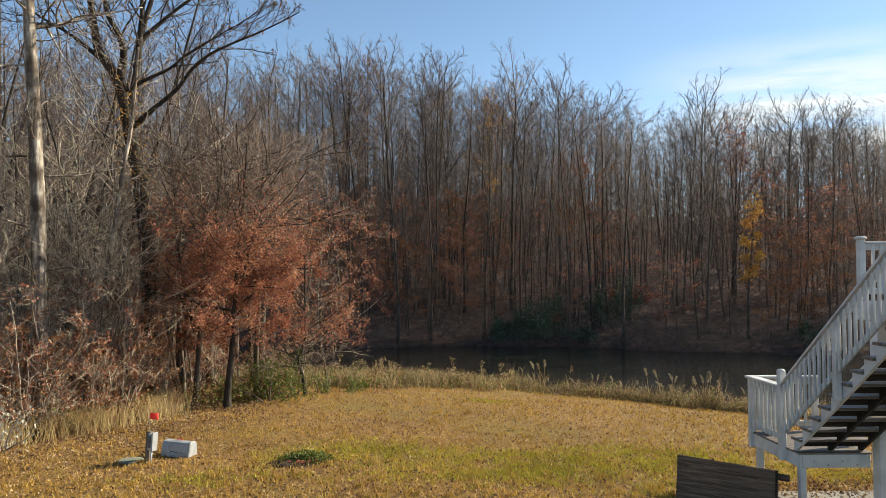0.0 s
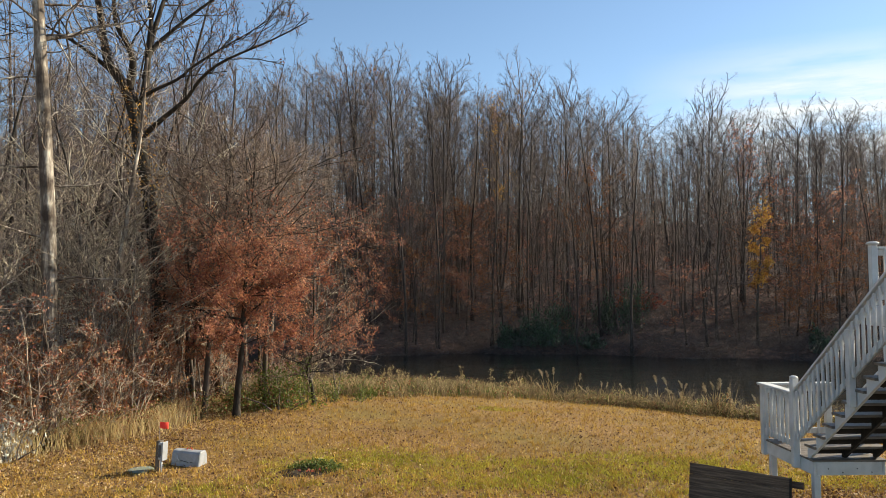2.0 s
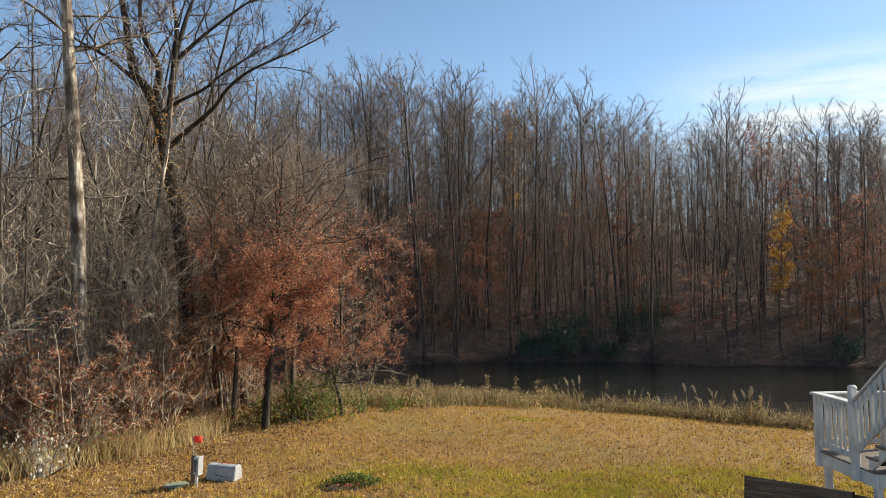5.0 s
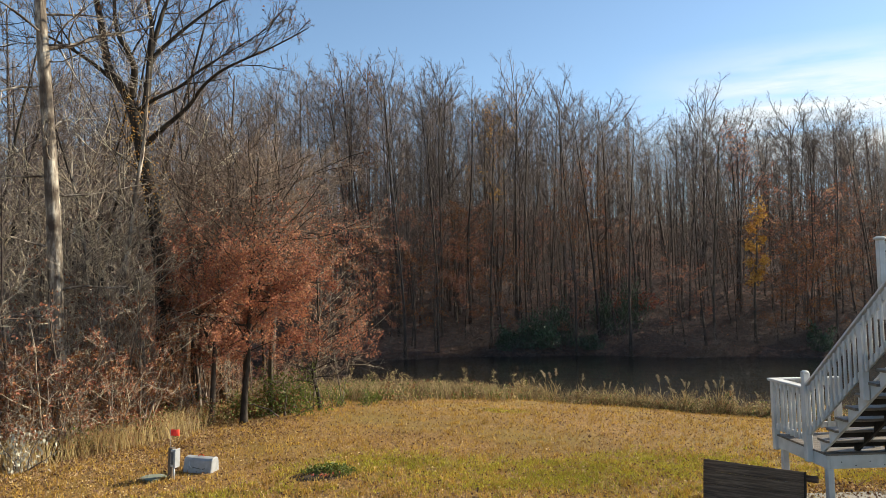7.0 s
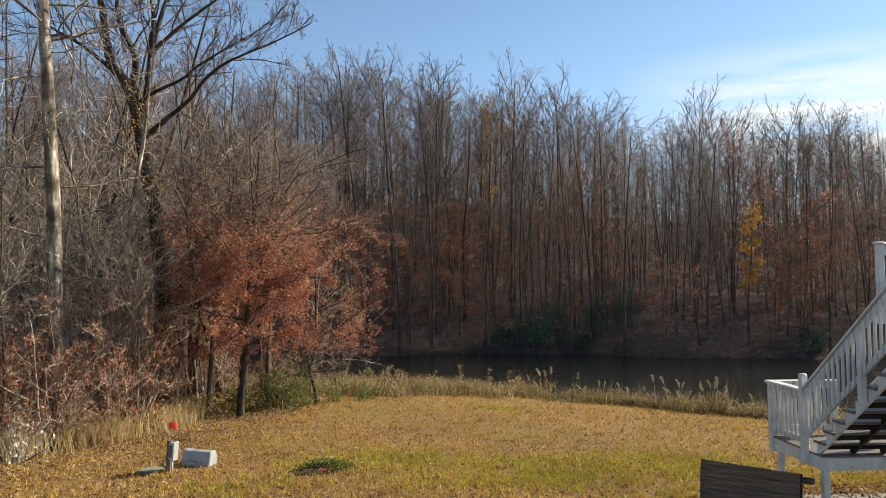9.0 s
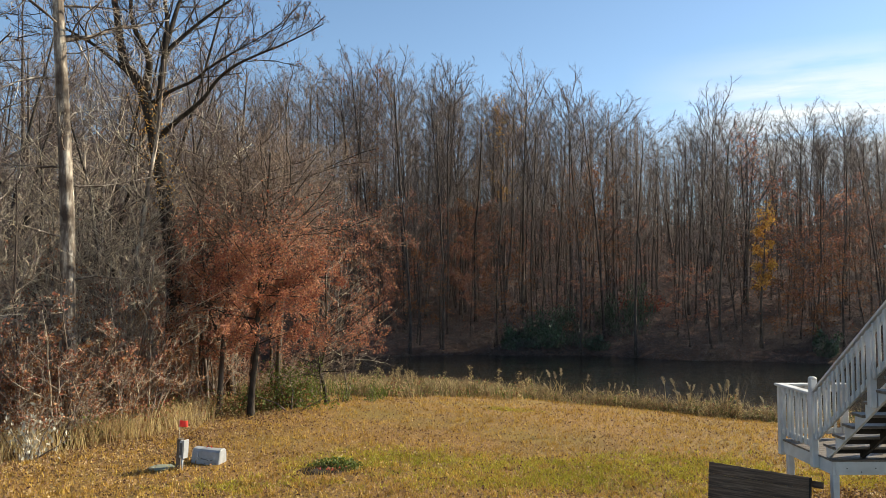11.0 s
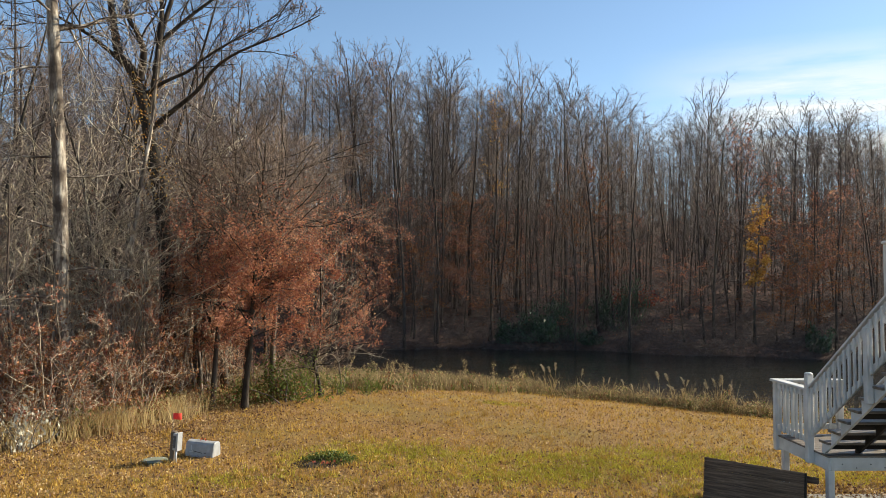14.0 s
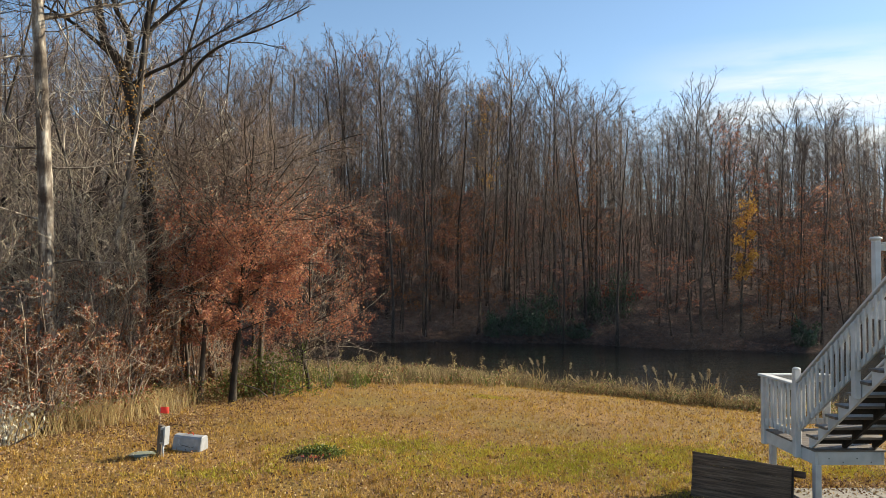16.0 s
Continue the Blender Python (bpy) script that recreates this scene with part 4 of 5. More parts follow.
def tall_grass():
    rng = np.random.default_rng(21)
    # along the wood's edge
    n = 18000
    y = rng.uniform(11.5, 19.5, n)
    x = -6.0 - np.maximum(0, 17 - y) * 0.75 - np.abs(rng.normal(0, 1.1, n)) + rng.normal(0.15, 0.25, n)
    c = np.sin(x * 1.9 + y) * np.sin(y * 1.7 - x * 0.6) + 0.5 * np.sin(x * 4.3 - y * 2)
    k = rng.random(n) < 0.5 + 0.5 * c
    v = blades(rng, int(k.sum()), np.stack([x, y], 1)[k], 0.55, 0.013, 0.6)
    stuff("tall_grass", tri_mesh("tall_grass", v, BLADE), GRASS_TALL, "tall pale dry grass along the wood's edge", "grass")
    # rough strip between lawn and water
    def clumped(n, x0, x1, edge, deep, grain):
        x = rng.uniform(x0, x1, n)
        q = rng.random(n)
        front = np.array([edge(a) for a in x]) + 0.5 * np.sin(x * 1.7) + 0.3 * np.sin(x * 4.1 + 1)
        y = front + deep * q + rng.normal(0, 0.25, n)
        c = np.sin(x * grain + 0.7 * y) * np.sin(y * grain * 0.8 - 0.4 * x) + 0.5 * np.sin(x * grain * 2.3 + y)
        keep = (rng.random(n) < 0.45 + 0.5 * c) & (y < np.array([near_shore(a) for a in x]) + 0.2)
        return np.stack([x, y], 1)[keep]

    edge = lambda a: 23.2 + max(0, a + 1.5) * 0.75
    for n, h, w, bend, grain, m, lab in ((9000, 0.5, 0.014, 0.5, 1.3, GRASS_TALL, "rough dry grass strip beside the lake"), (30000, 0.55, 0.015, 0.8, 1.9, WEED, "brown dead weeds beside the lake"),
                                         (11000, 0.4, 0.02, 0.9, 2.3, LEAF_GREEN, "olive-green weeds beside the lake")):
        xy = clumped(n, -6.5, 6.0, edge, 7.0, grain)
        v = blades(rng, len(xy), xy, h, w, bend)
        stuff("rough_grass", tri_mesh("rough_grass", v, BLADE), m, lab, "grass")


def withered_weeds():
    rng = np.random.default_rng(23)
    n = 26000
    x = rng.uniform(-6.5, 5.5, n)
    front = 22.9 + np.maximum(0, x + 1.5) * 0.75 + 0.6 * np.sin(x * 1.7) + 0.35 * np.sin(x * 4.1)
    y = front + 6.5 * rng.random(n)
    c = np.sin(x * 2.6 + y) * np.sin(y * 1.9 - x)
    keep = (rng.random(n) < 0.35 + 0.6 * c) & (y < 32.3 - 0.75 * np.maximum(0, x))
    x, y, c = x[keep], y[keep], c[keep]
    p = np.stack([x, y, np.array([ground_z(a, b) for a, b in zip(x, y)]) + rng.random(len(x)) * (0.25 + 0.4 * np.maximum(0, c))], 1)
    k = len(p)
    for i, (a, b, m, lab) in enumerate(((0, k // 3, LEAF_BROWN, "withered brown weeds beside the lake"), (k // 3, 2 * k // 3, GRASS_TALL, "withered tan weeds beside the lake"), (2 * k // 3, k, LEAF_GREEN, "olive-green low weeds beside the lake"))):
        stuff("low_weeds", tri_mesh("low_weeds", leaf_quads(rng, p[a:b], 0.07), LEAF), m, lab, "weeds")


withered_weeds()


def edge_weeds():
    """Low leafy weeds in clumps where the lawn meets the wood."""
    rng = np.random.default_rng(24)
    q = 190
    cy = rng.uniform(13.2, 21.5, q)
    cx = -6.1 - np.maximum(0, 17 - cy) * 0.75 + np.maximum(0, cy - 17.5) * 0.75 - np.abs(rng.normal(0, 0.9, q))
    h = rng.uniform(0.15, 0.75, q)
    for lab, m, n in (("withered brown weeds at the wood's edge", LEAF_BROWN, 5200), ("olive-green weeds at the wood's edge", LEAF_GREEN, 4200), ("tan dead weeds at the wood's edge", GRASS_TALL, 2600)):
        i = rng.integers(q, size=n)
        x, y = cx[i] + rng.normal(0, 0.16, n), cy[i] + rng.normal(0, 0.16, n)
        z = np.array([ground_z(a, b) for a, b in zip(x, y)]) + rng.random(n) * h[i]
        stuff("edge_weeds", tri_mesh("edge_weeds", leaf_quads(rng, np.stack([x, y, z], 1), 0.055), LEAF), m, lab, "weeds")


edge_weeds()


def dry_weed_stalks():
    """Tall branched weed stalks standing over the rough strip."""
    rng = np.random.default_rng(27)
    kinds = []
    for s in range(3):
        e = thing("weed_stalk", (0, 0, 0), "tall dead branching weed stalk with seed heads", "weed", "weed stalks by the lake")
        p = chain(rng, (0, 0, -0.1), (0, 0, 1), 1.5, 6, 0.07, 0.03)
        b = Build()
        b.tube(p, 0.011 * (1 - 0.7 * np.linspace(0, 1, 7)), 5)
        part("stalk", b.mesh("stalk"), WEED, e)
        i = rng.integers(2, 6, 26)
        bs = p[i] + (p[i + 1] - p[i]) * rng.random((26, 1))
        d = np.stack([rng.normal(0, 0.6, 26), rng.normal(0, 0.6, 26), rng.uniform(0.5, 1.2, 26)], 1)
        tagged(part("side_shoot", tri_mesh("side_shoot", cones(bs, d, rng.uniform(0.15, 0.4, 26), np.full(26, 0.008)), CONE), WEED, e), kind="stuff")
        dn = d / np.linalg.norm(d, axis=1)[:, None]
        c = np.repeat(bs + dn * 0.22, 5, 0) + rng.normal(0, 0.04, (130, 3))
        tagged(part("seed_head", tri_mesh("seed_head", leaf_quads(rng, c, 0.05), LEAF), GRASS_TALL, e), kind="stuff")
        kinds.append(e)
    for i in range(52):
        x = rng.uniform(-6, 3.2) if i % 3 else rng.normal(-1.4, 0.6)
        y = rng.uniform(24.5, 30)
        m = pose(x, y, ground_z(x, y), rng.normal(0, 6), rng.normal(0, 6), rng.uniform(0, 360)) @ Matrix.Scale(rng.uniform(0.45, 1.05), 4)
        if i < 3:
            kinds[i].matrix_basis = m
        else:
            copy_thing(kinds[i % 3], m)


dry_weed_stalks()


def reed_bed():
    """Uneven clumps of withered reeds, brambles and plumed stalks along the shore."""
    rng = np.random.default_rng(33)
    q = 70
    cx = np.sort(rng.uniform(3.6, 13.6, q))
    cy = np.array([near_shore(a) for a in cx]) - 0.2 + rng.normal(0, 0.45, q)
    ch = 0.32 + 0.5 * rng.random(q) ** 2 + 0.16 * np.sin(cx * 2.1) - 0.02 * (cx - 4)
    cw = rng.uniform(0.16, 0.38, q)

    def around(n):
        i = rng.integers(q, size=n)
        return i, np.stack([cx[i] + rng.normal(0, 1, n) * cw[i], cy[i] + rng.normal(0, 1, n) * cw[i]], 1)

    for n, h, w, bend, m, lab in ((1300, 0.6, 0.016, 1.2, GRASS_TALL, "straw-coloured reed leaves along the shore"), (1300, 0.5, 0.016, 1.3, WEED, "brown withered reed leaves along the shore")):
        i, xy = around(n)
        v = blades(rng, n, xy, h, w, bend)
        z0 = v[:, :1, 2:]
        v[:, :, 2:] = z0 + (v[:, :, 2:] - z0) * (0.5 + ch[i])[:, None, None]
        stuff("reed_leaves", tri_mesh("reed_leaves", v, BLADE), m, lab, "reeds")
    for n, m, lab in ((11000, LEAF_GREEN, "olive-green weeds among the reeds"), (13000, GRASS_TALL, "withered tan weeds among the reeds"), (7000, LEAF_BROWN, "withered brown weeds among the reeds")):
        i, xy = around(n)
        xy += rng.normal(0, 0.12, (n, 2))
        z = np.array([ground_z(a, b) for a, b in xy]) + rng.random(n) * ch[i] * np.exp(-((xy[:, 0] - cx[i]) / (2.2 * cw[i])) ** 2)
        stuff("shore_weeds", tri_mesh("shore_weeds", leaf_quads(rng, np.column_stack([xy, z]), 0.06), LEAF), m, lab, "weeds")
    i, xy = around(1500)
    b = np.column_stack([xy, [ground_z(a, c) for a, c in xy]])
    d = np.column_stack([rng.normal(0, 0.35, 1500), rng.normal(0, 0.35, 1500), np.ones(1500)])
    stuff("reed_stems", tri_mesh("reed_stems", cones(b, d, (0.4 + ch[i]) * rng.uniform(0.6, 1.2, 1500), np.full(1500, 0.008), rng.normal(0, 0.08, (1500, 3))), CROOK), WEED, "thin dead stems among the reeds", "reeds")
    # plumed stalks
    group = "plumed reeds along the shore"
    kinds = []
    for s in range(4):
        r2 = np.random.default_rng(50 + s)
        e = thing("plumed_reed", (0, 0, 0), "tall straw-coloured reed with feathery plume", "reed", group)
        lean = 0.05 + 0.06 * s
        line = resample([(0, 0, -0.1), (0.02, 0, 0.5), (lean * 0.4, 0.01, 0.95), (lean, 0.02, 1.25), (lean * 1.9, 0.02, 1.42)], 9)
        b = Build()
        b.tube(line, np.linspace(0.009, 0.004, 9), 5)
        part("stalk", b.mesh("stalk"), GRASS_TALL, e)
        lp = resample([(0, 0, 0.1), (0.1, 0.05, 0.5), (0.3, 0.1, 0.62)], 4)
        for k in range(3):
            turn = pose(0, 0, 0.18 * k, 0, 0, 130 * k + 40 * s)
            v, tri = sweep(np.array([[turn @ Vector(p) for p in lp]]), np.array([[0.012, 0.013, 0.01, 0.004]]))
            part("blade", tri_mesh("blade", v, tri), GRASS_TALL, e)
        pv, pr = line[None, 5:], np.full((1, 4), 0.006)
        P, R, L = shoots(r2, pv, pr, 60, 0.0, (0.15, 0.6), 0.15, 4, 0.15, -0.06, thin=0.007)
        Q, S, _ = shoots(r2, P, R, 4, 0.2, (0.3, 0.9), L * 0.5, 2, 0.2, -0.1, thin=0.006)
        part("plume", joined("plume", [sweep(P, R), sweep(Q, S)]), PLUME, e, "feathery tan plume")
        kinds.append(e)
    spots = np.concatenate([rng.normal(4.5, 0.25, 8), rng.normal(5.6, 0.3, 5), rng.normal(6.4, 0.3, 6), rng.normal(8.3, 0.45, 20), rng.normal(9.4, 0.4, 12), rng.normal(10.3, 0.4, 9), rng.uniform(4, 12, 8)])
    for i, x in enumerate(spots):
        y = near_shore(x) - 0.25 + rng.normal(0, 0.35)
        m = pose(x, y, ground_z(x, y), rng.normal(0, 11), rng.normal(0, 11), rng.uniform(90, 270)) @ Matrix.Scale(rng.uniform(0.4, 0.95), 4)
        if i < 4:
            kinds[i].matrix_basis = m
        else:
            copy_thing(kinds[i % 4], m)


tall_grass()
reed_bed()

# ---- trees by the wood's edge ----
OAK = branched(3, [
    ([(0.25, 0, -0.25), (0.12, 0, 0.3), (0.0, 0, 1.4), (-0.05, 0, 2.5), (-0.16, 0, 4.5), (-0.5, 0, 6.5), (-0.74, 0, 7.6), (-0.95, 0, 8.5), (-1.35, 0, 8.98), (-1.52, 0, 9.5), (-1.64, 0, 10.25), (-1.83, 0, 11.4), (-2.1, 0.2, 14.5)], 0.27, 0.06),
    ([(-0.9, 0, 8.5), (-0.78, -0.12, 8.9), (-0.73, -0.24, 9.2), (-0.84, -0.36, 9.6), (-1.05, -0.5, 10.05), (-1.08, -0.6, 11.0), (-0.95, -0.8, 13.8)], 0.125, 0.03),
    ([(-0.68, 0, 7.6), (-0.54, 0.12, 8.55), (-0.5, 0.25, 9.75), (-0.51, 0.38, 10.55), (-0.67, 0.5, 11.5), (-0.7, 0.8, 13.8)], 0.115, 0.03),
    ([(-0.55, 0.38, 9.7), (-0.36, 0.7, 10.9), (-0.25, 1.0, 11.65), (0.1, 1.3, 13.6)], 0.08, 0.02),
    ([(-0.58, 0.2, 8.8), (-0.49, 0.35, 9.56), (-0.05, 0.5, 10.14), (0.53, 0.65, 10.72), (1.35, 0.8, 11.4), (2.3, 1.1, 12.1)], 0.08, 0.015),
    ([(-0.55, 0, 7.25), (-0.18, -0.18, 7.48), (0.17, -0.35, 7.7), (0.74, -0.53, 8.1), (1.19, -0.7, 8.6), (1.74, -0.88, 8.93), (2.37, -1.05, 9.15), (3.1, -1.22, 9.4), (3.9, -1.4, 9.75)], 0.085, 0.012),
    ([(-0.8, 0, 8.1), (-0.24, -0.08, 8.43), (0.4, -0.17, 8.7), (0.84, -0.25, 9.03), (1.48, -0.33, 9.4), (2.1, -0.42, 9.72), (2.75, -0.5, 10.1)], 0.06, 0.01),
    ([(-1.4, 0, 9.0), (-2.0, -0.4, 9.5), (-2.7, -0.8, 9.9), (-3.6, -1.2, 10.6)], 0.06, 0.01)],
    [(10, 0.34, (0.5, 1.0), 2.2, 7, 0.13, 0.05, 0.012), (7, 0.15, (0.4, 0.9), 0.5, 5, 0.16, 0.05, 0.007), (6, 0.15, (0.4, 0.9), 0.52, 4, 0.2, 0.04, 0.0045), (3, 0.2, (0.4, 0.9), 0.6, 3, 0.2, 0.03, 0.0034)],
    split=True, leaves=1300, leaf_size=0.06)
tree_thing("forked_tree", (-6.6, 19, -0.1), OAK, BARK_DARK, TWIG_DARK, LEAF_BROWN, "large dark-barked forked bare tree with arching limbs")
_r = np.random.default_rng(14)
_c = np.stack([_r.normal(-7.05, 0.3, 600), _r.normal(18.75, 0.25, 600), _r.uniform(5.2, 8.4, 600)], 1)
_c[:, 0] -= (_c[:, 2] - 6.5) * 0.2
stuff("creeper_leaves", tri_mesh("creeper_leaves", leaf_quads(_r, _c, 0.055), LEAF), LEAF_YELLOW, "yellowing creeper leaves clinging to the forked tree", "creeper")
PALE = branched(5, [
    ([(0.02, 0, -0.2), (0.0, 0, 0.6), (-0.07, 0, 2.4), (-0.13, 0, 4.5), (-0.26, 0, 6.7), (-0.42, 0, 8.9), (-0.5, 0, 10.3), (-0.55, 0.1, 13), (-0.55, 0.2, 16)], 0.205, 0.09),
    ([(-0.4, 0, 8.85), (-0.2, 0.25, 8.97), (0.07, 0.5, 9.1), (0.22, 0.75, 9.3), (0.46, 1.0, 9.5), (0.78, 1.3, 9.65), (1.4, 1.6, 9.9)], 0.07, 0.014)],
    [(26, 0.1, (1.1, 1.75), 2.3, 8, 0.13, 0.0, 0.013, lambda t: 1.0 - 0.3 * t), (5, 0.25, (0.4, 0.9), 0.5, 5, 0.16, 0.05, 0.007), (4, 0.25, (0.4, 0.9), 0.5, 4, 0.18, 0.03, 0.005), (2, 0.3, (0.4, 0.9), 0.55, 3, 0.2, 0.03, 0.004)], split=True)
tree_thing("pale_trunk_tree", (-7.9, 16.2, -0.1), PALE, BARK_PALE, TWIG_PALE, None, "tall straight tree with pale peeling bark and thin bare branches")
LEANER = branched(8, [([(0, 0, -0.2), (0.0, 0, 0.8), (-0.01, 0, 2.2), (0.05, 0, 3.6), (0.21, 0, 4.6), (0.31, 0, 5.6), (0.5, 0.1, 7), (0.6, 0.2, 9)], 0.12, 0.03)],
    [(14, 0.35, (0.5, 1.1), 1.8, 7, 0.15, 0.04, 0.012), (5, 0.2, (0.4, 0.9), 0.5, 5, 0.18, 0.05, 0.007), (4, 0.25, (0.4, 0.9), 0.5, 4, 0.2, 0.05, 0.005)], split=True)
tree_thing("leaning_tree", (-7.34, 18, -0.05), LEANER, BARK_PALE, TWIG_PALE, None, "slender pale leaning tree trunk with bare branches")
SLIM = branched(9, [([(0, 0, -0.2), (-0.02, 0, 2.2), (-0.09, 0, 4.55), (-0.2, 0, 6.5), (-0.36, 0, 8.3), (-0.5, 0, 10.1), (-0.6, 0, 13)], 0.115, 0.04)],
    [(22, 0.15, (0.9, 1.5), 2.0, 7, 0.15, 0.03, 0.012, lambda t: 1.0 - 0.4 * t), (5, 0.2, (0.4, 0.9), 0.5, 5, 0.18, 0.05, 0.007), (4, 0.25, (0.4, 0.9), 0.5, 4, 0.2, 0.05, 0.005)], split=True)
tree_thing("slim_tree", (-9.67, 16.2, ground_z(-9.8, 16.2)), SLIM, BARK_PALE, TWIG_PALE, None, "slim straight pale-barked tree with thin bare branches")
REACH = branched(15, [
    ([(0, 0, -0.2), (0.05, 0, 3), (0.0, 0, 6), (0.1, 0, 9), (0.1, 0, 13)], 0.2, 0.07),
    ([(0.1, 0, 6.6), (0.9, 0, 7.1), (1.7, 0, 7.36), (2.5, 0, 7.55), (3.0, 0, 7.8), (3.46, 0, 7.92), (3.97, 0, 8.12), (4.5, 0, 8.6)], 0.075, 0.012),
    ([(0.1, 0, 7.4), (1.0, 0.1, 7.75), (1.8, 0.1, 7.88), (2.5, 0.1, 7.9), (3.27, 0.1, 7.7), (3.6, 0.1, 7.25), (3.94, 0.1, 6.9)], 0.07, 0.014),
    ([(2.45, 0.1, 7.9), (2.53, 0, 8.47), (2.45, 0, 9.23), (2.55, 0, 9.8), (2.6, 0, 10.8)], 0.04, 0.01),
    ([(2.75, 0, 7.8), (3.1, -0.1, 8.5), (3.42, -0.2, 9.07), (3.6, -0.2, 9.8), (3.9, -0.2, 10.8)], 0.035, 0.009)],
    [(8, 0.4, (0.5, 1.0), 1.6, 7, 0.13, 0.05, 0.011), (5, 0.15, (0.4, 0.9), 0.5, 5, 0.16, 0.05, 0.0065), (4, 0.2, (0.4, 0.9), 0.5, 4, 0.2, 0.05, 0.0045)], split=True)
tree_thing("spreading_tree", (-13.2, 15, -0.1), REACH, BARK_DARK, TWIG_DARK, None, "dark-barked bare tree with long reaching limbs")
BENT = grow(10, 7, 0.075, 16, 0.25, 2.4, 0.0, 4, 6, 0.5, 0.008, split=True, thick=(0.2, 0.4), leaves=900, leaf_size=0.07,
            trunk_pts=[(0, 0, -0.2), (0.03, 0, 0.8), (0.1, 0, 1.6), (-0.1, 0, 2.5), (-0.45, 0.1, 3.4), (-0.7, 0.2, 4.6), (-0.8, 0.2, 7)])
tree_thing("bent_tree", (-9.9, 14.4, ground_z(-9.9, 14.4)), BENT, BARK_PALE, TWIG_PALE, LEAF_COPPER, "small bent pale tree with a few rusty leaves")

copper_group = "copper-leaved saplings at the lawn's edge"


def layered(seed, stems, n1, spread, leaves, top, low):
    """A young beech-like tree: flat sprays of branches, leafy below its bare upright top."""
    return branched(seed, stems, [
        (n1, 0.24, (0.8, 1.5), spread, 8, 0.11, 0.012, 0.012, lambda t: 0.3 + 0.8 * np.sin(np.pi * np.clip(1.15 - t, 0, 1) ** 0.9)),
        (8, 0.12, (0.4, 0.85), 0.5, 6, 0.11, 0.005, 0.007), (6, 0.12, (0.4, 0.85), 0.52, 4, 0.13, 0.005, 0.0046), (3, 0.2, (0.4, 0.8), 0.55, 3, 0.13, 0.0, 0.0036)],
        split=True, leaves=leaves, leaf_size=0.052, leaf_z=(low, top), droop=0.1)


COP1 = layered(11, [(stem(11, 6.4, 0.04), 0.08, 0.02), ([(0, 0, 1.9), (-0.3, 0.1, 2.9), (-0.5, 0.1, 4.2), (-0.75, 0.2, 6.6)], 0.05, 0.01), ([(0, 0, 2.4), (0.3, 0.2, 3.4), (0.4, 0.3, 5), (0.6, 0.4, 7)], 0.045, 0.01)], 24, 2.3, 16000, 4.2, 1.3)
COP2 = layered(12, [(stem(12, 7.0, 0.04), 0.088, 0.02), ([(0, 0, 2.1), (0.4, 0.1, 3.2), (0.75, 0.1, 4.6), (1.1, 0.2, 6.4)], 0.05, 0.01)], 36, 2.65, 30000, 4.4, 1.45)
COP3 = layered(13, [([(0.1, 0, -0.2), (0.0, 0, 0.5), (-0.12, 0, 1.0), (0.02, 0, 1.5), (0.05, 0, 2.4), (0.0, 0, 4.6)], 0.065, 0.012)], 26, 2.1, 4600, 2.9, 1.5)
tree_thing("copper_sapling", (-5.5, 19.0, ground_z(-5.5, 19)), COP1, BARK, TWIG_BROWN, LEAF_COPPER, "young tree keeping rusty copper leaves on brown twigs", "tree", copper_group)
tree_thing("copper_sapling", (-4.62, 18.8, ground_z(-4.6, 18.8)), COP2, BARK_DARK, TWIG_BROWN, LEAF_COPPER, "young dark-trunked tree keeping rusty copper leaves", "tree", copper_group, 40)
tree_thing("copper_sapling", (-3.1, 21.0, ground_z(-3.1, 21)), COP3, BARK_DARK, TWIG_BROWN, LEAF_COPPER, "small crooked sapling with sparse copper leaves", "tree", copper_group)

# ---- the woods ----
wrng = np.random.default_rng(77)
FOREST = []
forest_group = "bare trees of the wooded hill"
for i, (H, r0, nl, st, sp, lf) in enumerate([(20, 0.13, 14, 0.35, 5.6, 0.03), (22, 0.15, 15, 0.42, 6.0, 0.03), (18, 0.1, 13, 0.28, 5.0, 0.03), (21, 0.15, 13, 0.45, 6.6, 0.02), (19, 0.085, 12, 0.38, 4.4, 0.03)]):
    g = branched(100 + i, [(stem(100 + i, H, 0.025), r0, 0.03)], [
        (nl + 3, st, (0.5, 1.0), sp * 0.7, 7, 0.1, 0.08, 0.024, oval), (7, 0.15, (0.4, 0.9), 0.5, 4, 0.14, 0.06, 0.014), (7, 0.1, (0.4, 0.95), 0.5, 2, 0.16, 0.05, 0.011), (3, 0.2, (0.4, 0.9), 0.6, 2, 0.1, 0.04, 0.0095)])
    FOREST.append((tree_thing("bare_tree", (0, 0, 0), g, BARK, TWIG, None, "tall bare grey-brown forest tree", "tree", forest_group), H))
    FOREST[-1] = (FOREST[-1][0], top_of(FOREST[-1][0]))
UNDER_T = []
for i, (H, leaf, n, lab) in enumerate([(8, LEAF_BROWN, 2600, "understorey tree with withered brown leaves"), (7, LEAF_COPPER, 2000, "understorey tree with copper leaves"), (9, LEAF_BROWN, 1000, "thin understorey tree with few brown leaves"), (6, None, 0, "small bare understorey tree")]):
    g = branched(140 + i, [(stem(140 + i, H, 0.04), 0.06, 0.012)], [
        (13, 0.2, (0.8, 1.4), 2.6, 6, 0.1, 0.03, 0.02, oval), (6, 0.2, (0.4, 0.9), 0.5, 4, 0.14, 0.03, 0.013), (5, 0.2, (0.4, 0.9), 0.5, 2, 0.16, 0.03, 0.01)], leaves=n, leaf_size=0.1)
    UNDER_T.append((tree_thing("understorey_tree", (0, 0, 0), g, BARK, TWIG, leaf, lab, "tree", "understorey trees of the wood"), H))

